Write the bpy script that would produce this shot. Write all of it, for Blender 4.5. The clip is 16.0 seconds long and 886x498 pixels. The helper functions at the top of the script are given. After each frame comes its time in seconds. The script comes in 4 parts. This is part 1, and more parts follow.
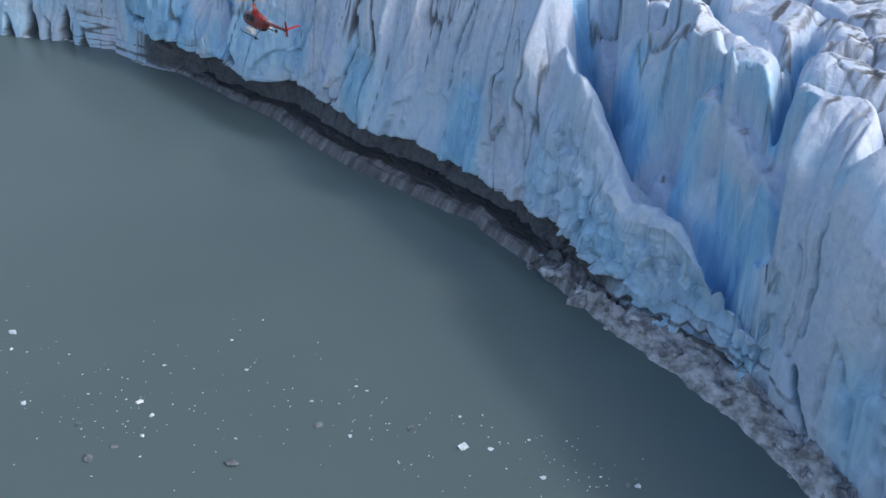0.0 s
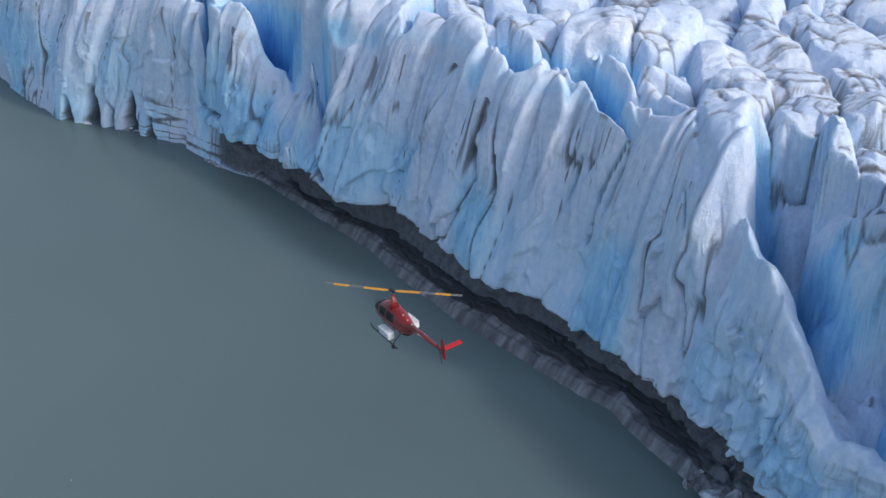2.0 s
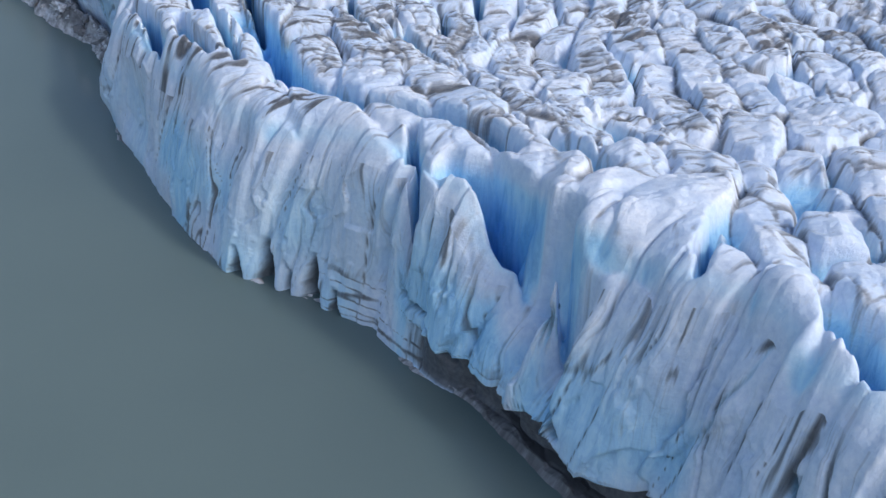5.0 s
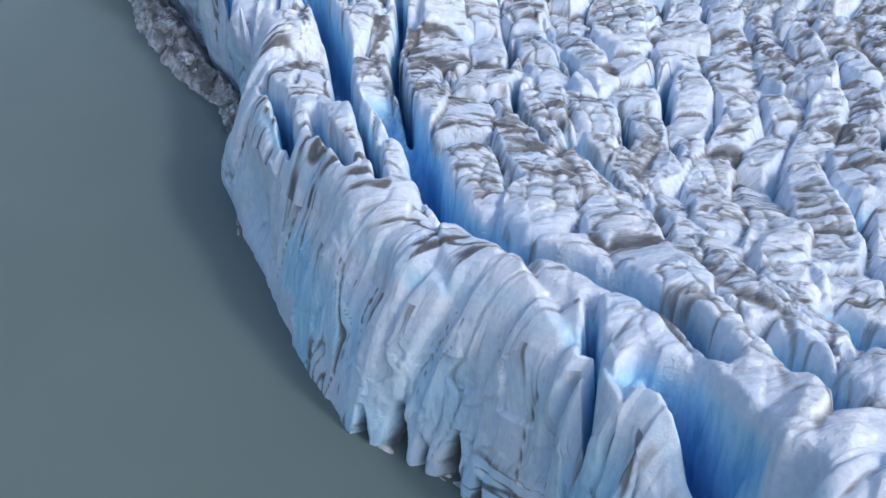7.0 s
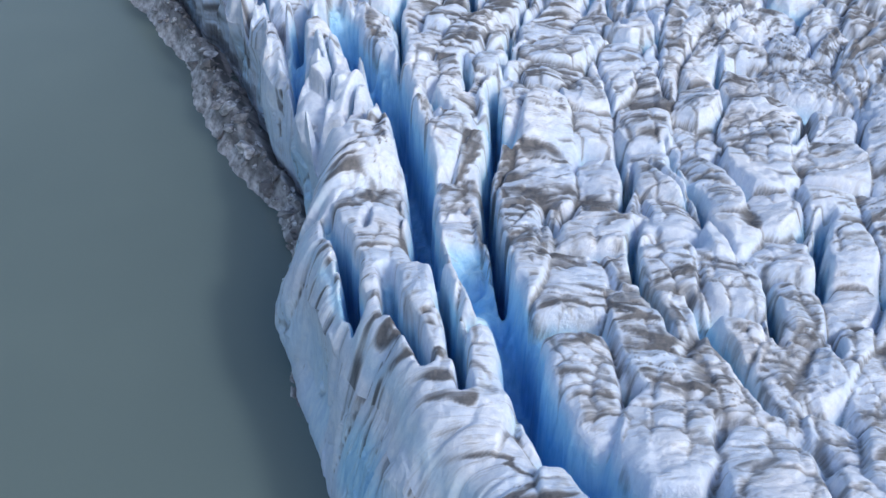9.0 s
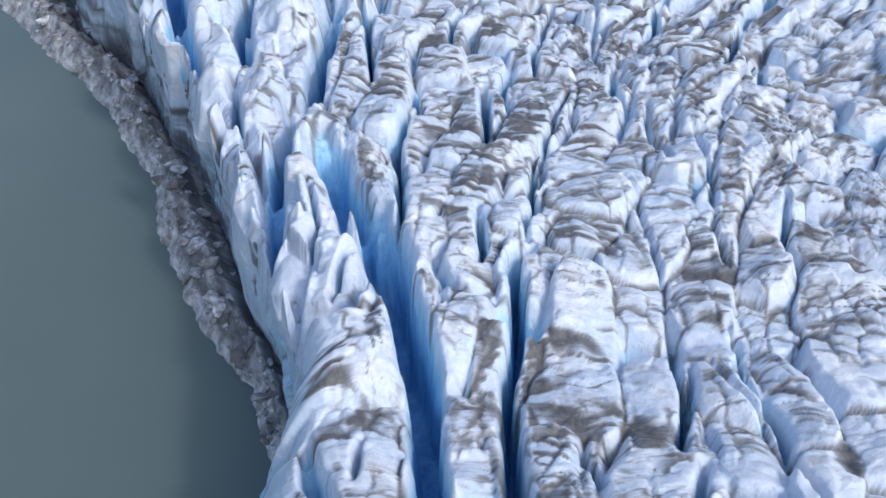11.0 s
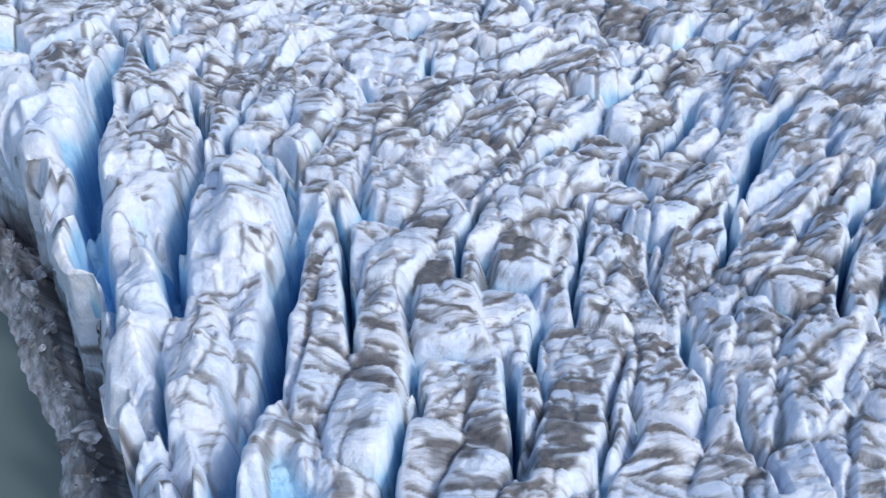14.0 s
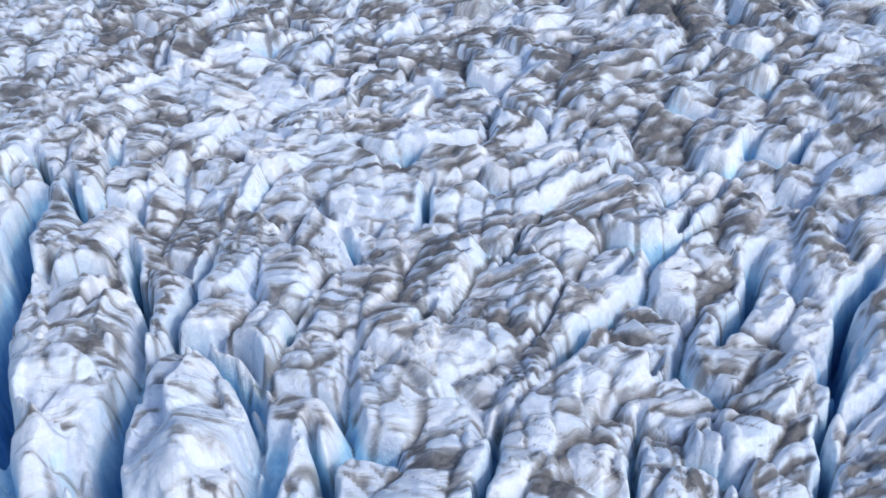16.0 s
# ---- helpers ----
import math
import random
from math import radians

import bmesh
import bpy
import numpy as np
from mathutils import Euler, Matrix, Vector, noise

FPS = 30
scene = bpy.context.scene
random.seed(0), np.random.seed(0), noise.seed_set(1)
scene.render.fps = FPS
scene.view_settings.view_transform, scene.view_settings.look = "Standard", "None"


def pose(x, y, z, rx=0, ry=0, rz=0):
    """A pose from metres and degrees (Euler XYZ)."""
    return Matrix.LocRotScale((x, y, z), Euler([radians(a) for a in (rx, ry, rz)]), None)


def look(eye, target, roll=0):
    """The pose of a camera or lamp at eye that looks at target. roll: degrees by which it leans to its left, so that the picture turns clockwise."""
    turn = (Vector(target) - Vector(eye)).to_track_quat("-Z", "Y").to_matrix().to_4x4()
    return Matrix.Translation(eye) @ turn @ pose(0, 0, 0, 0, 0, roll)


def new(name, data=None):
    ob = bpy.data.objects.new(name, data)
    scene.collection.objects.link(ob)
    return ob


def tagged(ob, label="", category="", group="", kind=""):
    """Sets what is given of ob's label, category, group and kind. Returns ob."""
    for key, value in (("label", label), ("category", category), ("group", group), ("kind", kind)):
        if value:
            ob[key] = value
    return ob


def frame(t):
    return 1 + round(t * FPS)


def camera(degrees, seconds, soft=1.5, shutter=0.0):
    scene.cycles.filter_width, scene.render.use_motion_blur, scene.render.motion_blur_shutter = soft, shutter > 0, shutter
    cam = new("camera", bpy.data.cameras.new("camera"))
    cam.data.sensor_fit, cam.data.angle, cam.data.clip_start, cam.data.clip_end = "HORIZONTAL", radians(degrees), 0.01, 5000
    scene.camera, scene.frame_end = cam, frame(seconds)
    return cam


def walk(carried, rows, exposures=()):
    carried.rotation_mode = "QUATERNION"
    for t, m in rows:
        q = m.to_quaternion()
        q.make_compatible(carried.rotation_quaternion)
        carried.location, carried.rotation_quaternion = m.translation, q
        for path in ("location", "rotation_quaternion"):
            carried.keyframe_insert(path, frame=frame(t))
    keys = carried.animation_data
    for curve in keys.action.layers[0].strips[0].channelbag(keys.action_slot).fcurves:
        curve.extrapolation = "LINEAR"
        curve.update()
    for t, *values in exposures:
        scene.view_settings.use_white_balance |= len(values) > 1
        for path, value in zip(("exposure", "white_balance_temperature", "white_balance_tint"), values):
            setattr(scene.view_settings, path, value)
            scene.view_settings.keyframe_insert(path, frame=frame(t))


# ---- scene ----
cam = camera(39.2, 16.0)
METRES, EYE, TILT, LEAN, TURN = 400.0, 115.0, -32.2, 2.0, 0.0
ROWS = [
    (0.0, 0.0, 0.0, 0.0, 0.0, 0.0, 0.0),
    (0.5, -0.0068, 0.0254, 0.0173, 0.56, 0.07, -0.52),
    (1.0, -0.0142, 0.0504, 0.0348, 1.12, 0.11, -1.04),
    (1.5, -0.0215, 0.0753, 0.0525, 1.89, 0.04, -1.59),
    (2.0, -0.0293, 0.0996, 0.07, 2.66, -0.07, -2.15),
    (2.5, -0.0376, 0.1237, 0.0871, 3.57, -0.18, -2.8),
    (3.0, -0.0466, 0.147, 0.1046, 4.67, -0.41, -3.54),
    (3.5, -0.0559, 0.1705, 0.1216, 5.9, -0.68, -4.37),
    (4.0, -0.0651, 0.1942, 0.1386, 7.21, -1.01, -5.23),
    (6.5, -0.118, 0.3116, 0.2201, 14.72, -3.49, -9.64),
    (7.0, -0.1294, 0.335, 0.2357, 16.21, -3.94, -10.36),
    (7.5, -0.1411, 0.3583, 0.2512, 17.41, -4.33, -10.94),
    (8.0, -0.1532, 0.3814, 0.2669, 18.47, -4.73, -11.52),
    (8.5, -0.1653, 0.4052, 0.2823, 19.28, -5.05, -11.92),
    (9.0, -0.1776, 0.4284, 0.298, 20.0, -5.39, -12.29),
    (11.5, -0.2433, 0.5497, 0.3752, 20.12, -5.73, -12.18),
    (12.0, -0.257, 0.574, 0.3905, 20.04, -5.87, -12.12),
    (12.5, -0.2711, 0.5985, 0.4058, 19.91, -6.02, -12.06),
    (13.0, -0.2853, 0.6232, 0.4209, 19.68, -6.15, -11.94),
    (13.5, -0.2993, 0.648, 0.4359, 19.44, -6.25, -11.75),
    (14.0, -0.3133, 0.6729, 0.451, 19.18, -6.35, -11.55),
    (14.5, -0.3276, 0.6975, 0.4664, 18.9, -6.55, -11.42),
    (15.0, -0.3416, 0.7224, 0.4812, 18.65, -6.75, -11.21),
    (15.5, -0.3559, 0.7469, 0.4964, 18.34, -7.06, -11.04),
    (16.0, -0.3694, 0.7723, 0.5106, 18.12, -7.29, -10.85),
]
walk(cam, [(t, pose(0, 0, EYE, TILT, LEAN, TURN) @ pose(METRES * x, METRES * y, METRES * z, 90 + pitch, roll, yaw)) for t, x, y, z, yaw, pitch, roll in ROWS])

# ---- world and sun: a bright hazy sky with a veiled sun ----
SUN_ELEVATION, SUN_TURN = 40.0, 109.0
world = bpy.data.worlds.new("overcast_sky")
scene.world = world
world.use_nodes = True
wn = world.node_tree
sky = wn.nodes.new("ShaderNodeTexSky")
sky.sky_type = 'NISHITA'
sky.sun_disc = False
sky.sun_elevation = radians(SUN_ELEVATION)
sky.sun_rotation = radians(SUN_TURN)
sky.air_density, sky.dust_density, sky.ozone_density = 1.0, 2.6, 1.0
wn.links.new(sky.outputs[0], wn.nodes["Background"].inputs[0])
wn.nodes["Background"].inputs[1].default_value = 0.195
sun = new("sun", bpy.data.lights.new("sun", 'SUN'))
sun.data.energy, sun.data.angle, sun.data.color = 1.25, radians(5.5), (1.0, 0.99, 0.98)
a, e = radians(SUN_TURN), radians(SUN_ELEVATION)
sun.matrix_world = look((math.sin(a) * math.cos(e) * 400, math.cos(a) * math.cos(e) * 400, math.sin(e) * 400), (0, 0, 0))
scene.view_settings.exposure = -0.10

# ---- plan: u runs along the ice front, v inland from it ----
ORIGIN = (31.0, 146.0)
EU = (-0.6801, 0.7331)
EV = (0.7331, 0.6801)


def place(u, v, z=0.0):
    return (ORIGIN[0] + u * EU[0] + v * EV[0], ORIGIN[1] + u * EU[1] + v * EV[1], z)


SHORE = [(-400, -120), (-60, -24), (-25, -8.6), (-13, -4), (0, -1), (18, 1), (36, 5.5), (54, 8.5), (72, 7), (96, 6.6), (113, 9), (130, 8.3), (148, 8),
         (160, 4.5), (174, 4), (186, -1), (201, -9.4), (215, -10.8), (232, -10.6), (247, -9.4), (261, -9.6), (272, -7.4), (279, -4), (292, -1), (313, 0), (332, -5),
         (360, -6.4), (383, -5), (405, -8.6), (428, -12), (449, -19.6), (500, -33), (640, -70), (1200, -150)]
SHELF = [(-400, 6), (-20, 5.5), (0, 5), (20, 3.5), (40, 2), (57, 2.6), (73, 3.8), (95, 3.0), (112, 1.8), (130, 1.4), (150, 0.6), (170, 0.3), (273, 0.3),
         (279, 1.5), (292, 4), (315, 6.2), (337, 10.6), (367, 11), (390, 7.5), (410, 9.7), (425, 11.5), (440, 10), (462, 13), (500, 22), (640, 25), (1200, 25)]
CLEFT = [(-20, -2), (-14, 1.5), (-6, 5.5), (4, 10.5), (14, 14.3), (22, 17), (30, 19.2), (38, 23), (46, 29), (60, 42)]
LEANING = [(-400, 3), (-14, 2.5), (-9, 0.7), (0, 1.5), (20, 2.5), (30, 4), (42, 7), (60, 9), (110, 9.5), (132, 6.5), (150, 4.2), (166, 4.8), (200, 7), (245, 4), (266, 2), (285, 3), (300, 1.5), (318, -0.3), (340, -1.3), (372, -1.2), (385, 0.5), (400, 1), (415, -0.8), (430, -1.5), (445, 0), (640, 0.5)]
CREST = [(-400, 42), (40, 43), (70, 42), (110, 41), (150, 36), (165, 34), (200, 31), (240, 30), (274, 26), (282, 28), (310, 30), (400, 31), (640, 31)]


def along(table, u):
    t = np.array(table, float)
    return np.interp(u, t[:, 0], t[:, 1])


# ---- value noise on arrays ----
def lattice(ix, iy, seed):
    h = (ix.astype(np.int64) * 374761393 + iy.astype(np.int64) * 668265263 + seed * 974711) & 0x7FFFFFFF
    h = ((h ^ (h >> 13)) * 1274126177) & 0x7FFFFFFF
    return ((h ^ (h >> 16)) & 0xFFFFF) / 524287.5 - 1.0


def rough(x, y, seed=0):
    ix, iy = np.floor(x), np.floor(y)
    fx, fy = x - ix, y - iy
    fx, fy = fx ** 3 * (fx * (fx * 6 - 15) + 10), fy ** 3 * (fy * (fy * 6 - 15) + 10)
    a00, a10 = lattice(ix, iy, seed), lattice(ix + 1, iy, seed)
    a01, a11 = lattice(ix, iy + 1, seed), lattice(ix + 1, iy + 1, seed)
    return (a00 * (1 - fx) + a10 * fx) * (1 - fy) + (a01 * (1 - fx) + a11 * fx) * fy


def cloud(x, y, seed=0, octaves=4, gain=0.5):
    total, amp = 0.0, 1.0
    for i in range(octaves):
        total = total + amp * rough(x * 2 ** i + 17.3 * i, y * 2 ** i - 9.1 * i, seed + i)
        amp *= gain
    return total


def cells(x, y, seed=0):
    """Distances to the nearest and second nearest scattered point, a random number for the nearest, and the way from it."""
    ix, iy = np.floor(x), np.floor(y)
    d1, d2, who = np.full(x.shape, 9.0), np.full(x.shape, 9.0), np.zeros(x.shape)
    ox, oy = np.zeros(x.shape), np.zeros(x.shape)
    for i in (-1, 0, 1):
        for j in (-1, 0, 1):
            cx, cy = ix + i, iy + j
            px, py = cx + 0.5 + 0.45 * lattice(cx, cy, seed), cy + 0.5 + 0.45 * lattice(cx, cy, seed + 5)
            d = np.hypot(px - x, py - y)
            near = d < d1
            d2 = np.where(near, d1, np.minimum(d2, d))
            who = np.where(near, lattice(cx, cy, seed + 9), who)
            ox, oy = np.where(near, x - px, ox), np.where(near, y - py, oy)
            d1 = np.where(near, d, d1)
    return d1, d2, who, ox, oy


def step(x, lo, hi):
    s = np.clip((x - lo) / (hi - lo), 0, 1)
    return s * s * (3 - 2 * s)


def softmin(p, q, r):
    h = np.clip(0.5 + 0.5 * (q - p) / r, 0, 1)
    return q * (1 - h) + p * h - r * h * (1 - h)


# ---- crevasses: floor height, half width of the slot, steepness, points u, v; share and width of the rounded shoulder ----
CREVASSES = []


def crevasse(floor, half, steep, *points, shoulder=0.05, spread=1.3):
    CREVASSES.append((floor, half, steep, points, shoulder, spread))


# along the low front and the corner
crevasse(9, 1.2, 9, (47, 30), (38, 23.2), (30, 19.5), (27, 18.6))
crevasse(19, 0.8, 7, (29, 19), (22, 17.2), (14, 14.6), (9, 12.6))
crevasse(8, 1.2, 9, (10, 13), (4, 10.8), (-6, 5.8))
crevasse(13, 0.6, 14, (141, 17), (132, 16), (125, 15))
crevasse(26, 1.5, 6, (137, 59), (121, 47))
crevasse(32, 0.35, 13, (104, 29), (90, 31), (75, 25.6), (66, 21))
crevasse(30, 0.6, 9, (71, 33), (60, 37))
crevasse(32, 0.6, 7, (36, 48), (22, 33), (10, 28))
crevasse(32, 0.5, 7, (-4, 10), (2, 24), (8, 40))
# behind the outer wall
crevasse(13, 0.9, 14, (239.2, 18.1), (219.3, 13.2), (209.2, 13), (200, 13.4), (191, 16.5), (183, 19.8), (177, 22), (169.4, 23.6), (165, 24), (159, 23), shoulder=0.06, spread=1.5)
crevasse(15, 1.5, 13, (163, 15), (158.8, 17.2), (151.3, 17.4), (145.5, 18), shoulder=0.06, spread=1.5)
crevasse(20.5, 2.1, 16, (260.7, 18.8), (249.9, 16.8), (239.3, 15.0), (234, 14.3), shoulder=0.05, spread=1)
# inland ridges and front towers
crevasse(14, 1.3, 12, (337.3, 21.4), (323.6, 20.6), (314, 20.6), shoulder=0.12, spread=2.5)
crevasse(12, 0.4, 14, (318, 20.7), (302.7, 20.5), (292, 19.8), shoulder=0.1, spread=1.6)
crevasse(22, 0.14, 30.8, (324.3, 15.3), (315.9, 14.1), (308.3, 12.7), (302.7, 11.5), shoulder=0.05, spread=1)
crevasse(22, 0.17, 30.8, (304.6, 17.5), (301.7, 14.1), (296.2, 11.5), shoulder=0.05, spread=1)
crevasse(11, 0.2, 30.8, (385.5, 42.3), (376.5, 40.6), (364.1, 37.1), (351.9, 34.3), shoulder=0.05, spread=1)
crevasse(8, 1, 14, (384.7, 37.4), (375.5, 32.3), (358, 25.8), (347.6, 21.3), (341.4, 16.2), (328.8, 11.4), shoulder=0.1, spread=1.5)
crevasse(9, 0.9, 14, (328.8, 11.4), (318.4, 7.6), (310, 5.0), shoulder=0.1, spread=1.5)
crevasse(14, 0.8, 14, (404.5, 26.4), (394.3, 20.1), (386.7, 17), (374.6, 16.2), (370.9, 16.4), shoulder=0.08, spread=1.2)
crevasse(18, 0.25, 20, (368, 12.6), (357, 10.3), (346, 9.2))
crevasse(19, 0.2, 20, (386, 9.8), (378, 7.6), (368, 5.6))
crevasse(20, 0.22, 30.8, (407.3, 32.1), (395.2, 36.3), (386.6, 37), shoulder=0.08, spread=1.2)
crevasse(14, 0.9, 14, (432.1, 13.5), (415.4, 8.8), (406.9, 5.8), (401.6, 3.1), shoulder=0.08, spread=1.2)
crevasse(14, 1.4, 14, (402.3, 5.2), (391.6, 7.2), (381.1, 8), shoulder=0.1, spread=1.2)
crevasse(16, 0.8, 14, (393.9, 14.5), (388.5, 16.9), (378.6, 16.2), (371.3, 15.3), shoulder=0.06, spread=1.2)
crevasse(12, 0.17, 30.8, (382.9, 63.6), (376.4, 60.4), (369, 55.3), (362.6, 51.8), shoulder=0.05, spread=1)
crevasse(20, 0.087, 30.8, (375.6, 88.8), (361, 81.6), (349.2, 75.8), shoulder=0.05, spread=1)
crevasse(12, 0.2, 30.8, (382.1, 113.1), (373, 105.1), (365.1, 96.6), (354.5, 89.2), shoulder=0.05, spread=1)
crevasse(14, 0.13, 30.8, (377.6, 123.9), (370.3, 116.5), shoulder=0.05, spread=1)
crevasse(10, 0.24, 30.8, (366.3, 124.6), (356.1, 112.2), (347.9, 104.5), (336.1, 95.5), shoulder=0.05, spread=1)
crevasse(14, 0.13, 30.8, (377, 133), (364.5, 128.6), shoulder=0.05, spread=1)
crevasse(16, 0.13, 30.8, (336.4, 102.7), (329.4, 98.5), shoulder=0.05, spread=1)
crevasse(14, 0.17, 30.8, (377.3, 79.5), (365.2, 71.7), (350.7, 64.4), shoulder=0.1, spread=1.5)
crevasse(15, 0.2, 30.8, (355.5, 62.7), (346.7, 56.9), (340, 54.9), shoulder=0.12, spread=1.5)
crevasse(10, 0.22, 30.8, (348.8, 54.1), (341, 50.6), (332.6, 48.3), (325.4, 45.1), shoulder=0.05, spread=1)
crevasse(15, 0.26, 30.8, (347.6, 78.2), (338.5, 74.7), (331.8, 74.7), shoulder=0.15, spread=1.8)
crevasse(18, 0.15, 30.8, (333.6, 78.2), (327.6, 75.5), (321.9, 74.5), (314.2, 72.7), shoulder=0.12, spread=1.5)
crevasse(20, 0.093, 30.8, (321.9, 81), (309.1, 76.9), (296.2, 70.8), (286.2, 66.8), shoulder=0.08, spread=1.2)
crevasse(21, 0.081, 30.8, (311.3, 63.5), (306.7, 62.3), (295.3, 59.9), (284, 56.5), (280.3, 55.8), shoulder=0.08, spread=1.2)
crevasse(20, 0.087, 30.8, (344.1, 67.4), (335.1, 61.1), (324.1, 54.9), (310.8, 48.9), shoulder=0.1, spread=1.4)
crevasse(14, 0.17, 30.8, (302.2, 86), (294.1, 81.9), (286.4, 77.5), shoulder=0.1, spread=1.4)
crevasse(14, 0.15, 30.8, (307.6, 37.1), (301.2, 34.9), (295.5, 32.5), shoulder=0.05, spread=1)
crevasse(10, 0.37, 20, (297.6, 41.2), (295.8, 37.9), (292, 36.6), (286.6, 34.9), shoulder=0.08, spread=1.2)
crevasse(12, 0.17, 30.8, (322.4, 52.4), (314.4, 49.3), (305.5, 44.7), (299.7, 41.3), shoulder=0.08, spread=1.2)
crevasse(11, 0.22, 30.8, (337.7, 35.9), (329.3, 31.9), (322.5, 29.1), (313.5, 27.3), (307.7, 24.9), shoulder=0.08, spread=1.2)
crevasse(18, 0.22, 30.8, (350.1, 42.7), (341.3, 38.4), (336.4, 35.6), shoulder=0.12, spread=1.4)
crevasse(20, 0.22, 30.8, (294.4, 23.2), (295, 27.1), (290.7, 27.9), shoulder=0.15, spread=1.4)
crevasse(10, 0.9, 14, (448.1, 19.2), (434.7, 15.3), (423, 13), shoulder=0.1, spread=1.4)
crevasse(10, 1.4, 14, (421.5, 8.6), (409.8, 8.3), (400.2, 8.7), shoulder=0.12, spread=1.6)
crevasse(17, 0.15, 30.8, (457.8, 20.4), (448.4, 21.8), shoulder=0.06, spread=1)
crevasse(17, 0.17, 30.8, (455, 30.6), (448.8, 31.3), shoulder=0.06, spread=1)
crevasse(15, 0.13, 30.8, (448.4, 24.6), (442.3, 24.2), (436.4, 25.2), shoulder=0.08, spread=1)
crevasse(12, 0.17, 30.8, (431.6, 29.2), (420.9, 28.8), (412.7, 28.1), shoulder=0.08, spread=1)
crevasse(11, 0.2, 30.8, (424.3, 39.9), (416.3, 35.9), (407.8, 30.9), shoulder=0.08, spread=1.2)
crevasse(16, 0.45, 20, (403.3, 32.1), (399.7, 35.3), (393.7, 37.8), shoulder=0.15, spread=1.6)
crevasse(18, 0.22, 30.8, (422.8, 57.4), (415.4, 57.2), shoulder=0.12, spread=1.4)
crevasse(13, 0.15, 30.8, (428.2, 73.3), (417.3, 67), shoulder=0.06, spread=1)
crevasse(17, 0.17, 30.8, (402.2, 62.6), (399.2, 58.5), shoulder=0.08, spread=1)
crevasse(16, 0.17, 30.8, (405.6, 47.8), (401.1, 43.8), shoulder=0.08, spread=1)
crevasse(15, 0.17, 30.8, (408.3, 105.7), (404.2, 99.3), shoulder=0.06, spread=1)
crevasse(19, 0.13, 30.8, (412.9, 81.6), (407.9, 74.4), shoulder=0.1, spread=1.4)
crevasse(14, 0.26, 30.8, (395.3, 87.1), (392.3, 80.3), (386.3, 72.2), shoulder=0.1, spread=1.4)
crevasse(9, 0.42, 20, (396.9, 110.4), (389.6, 101.4), (383.8, 94.2), shoulder=0.08, spread=1.2)
crevasse(9, 0.37, 20, (388.7, 122.9), (381.2, 111.6), (372.3, 102.3), shoulder=0.06, spread=1)
crevasse(12, 0.22, 30.8, (372.3, 115.8), (370, 111.8), shoulder=0.06, spread=1)
crevasse(14, 0.15, 30.8, (412.6, 113.4), (409.3, 109.7), shoulder=0.06, spread=1)
crevasse(14, 0.15, 30.8, (421.3, 124.9), (417.2, 119.6), shoulder=0.06, spread=1)
crevasse(14, 0.17, 30.8, (418.8, 132.3), (411.7, 124.5), shoulder=0.06, spread=1)
crevasse(19, 0.17, 30.8, (403.3, 92.2), (400.5, 87.1), shoulder=0.1, spread=1.4)
crevasse(18, 0.17, 30.8, (387.8, 90.8), (380.4, 85.6), shoulder=0.1, spread=1.2)
crevasse(18, 0.13, 30.8, (385.1, 87), (380.8, 83.1), shoulder=0.1, spread=1.2)
crevasse(9, 1.5, 12, (313.4, 22.5), (301.8, 21.4), (288.9, 19.8), (272.8, 17.1), (257.7, 12.3), (247.8, 10.7), shoulder=0.1, spread=1.6)
crevasse(14, 0.5, 20, (247.8, 10.7), (235.1, 8.6), (227.2, 6.9), (220.8, 5.4), shoulder=0.1, spread=1.4)
crevasse(9, 0.48, 20, (291.6, 37.7), (280.3, 31.5), (269.1, 26.1), (256.8, 22.4), (247.5, 20.4), (239.2, 18.1), shoulder=0.06, spread=1.2)
crevasse(11, 1.4, 12, (239.2, 18.1), (231.1, 15.5), (219.3, 12.6), (209.2, 12.9), (201.8, 15), (196.9, 16), shoulder=0.3, spread=4)
crevasse(12, 0.61, 20, (271.3, 1.3), (259.5, 0.3), (251.1, -1.3), (241.8, -2.5), shoulder=0.1, spread=1.4)
crevasse(14, 0.53, 20, (248.1, 3.5), (241.4, 2.6), (234, 1.7), (226.8, 1.6), shoulder=0.08, spread=1.2)
crevasse(20, 0.093, 30.8, (269.8, 8), (261.8, 4.1), shoulder=0.06, spread=1)
crevasse(18, 0.13, 30.8, (261.5, 33.6), (252.5, 31.3), shoulder=0.06, spread=1)
crevasse(13, 0.2, 30.8, (281.3, 54), (271.1, 50.9), (262.3, 46.8), (254.9, 42.6), shoulder=0.08, spread=1.2)
crevasse(18, 0.13, 30.8, (269.4, 52.7), (261.8, 46.8), shoulder=0.08, spread=1.2)
crevasse(12, 0.26, 30.8, (252.6, 44.1), (245.7, 40), (237.9, 37.3), (231.1, 35), (223.2, 34.8), shoulder=0.08, spread=1.4)
crevasse(12, 0.22, 30.8, (275.5, 61.2), (266.1, 57.4), (256.5, 55.8), (249.6, 54.3), shoulder=0.08, spread=1.4)
crevasse(21, 0.081, 30.8, (268.5, 55), (255.3, 53.9), (243.4, 53.5), (235.3, 52.7), shoulder=0.08, spread=1.2)
crevasse(10, 0.42, 20, (246.6, 73.4), (237.7, 65.6), (228.3, 60.1), shoulder=0.08, spread=1.2)
crevasse(14, 0.17, 30.8, (277.5, 90.3), (265.3, 79.7), shoulder=0.08, spread=1.2)
crevasse(14, 0.22, 30.8, (234.8, 53.9), (228.4, 52.2), (218.9, 47.8), shoulder=0.1, spread=1.4)
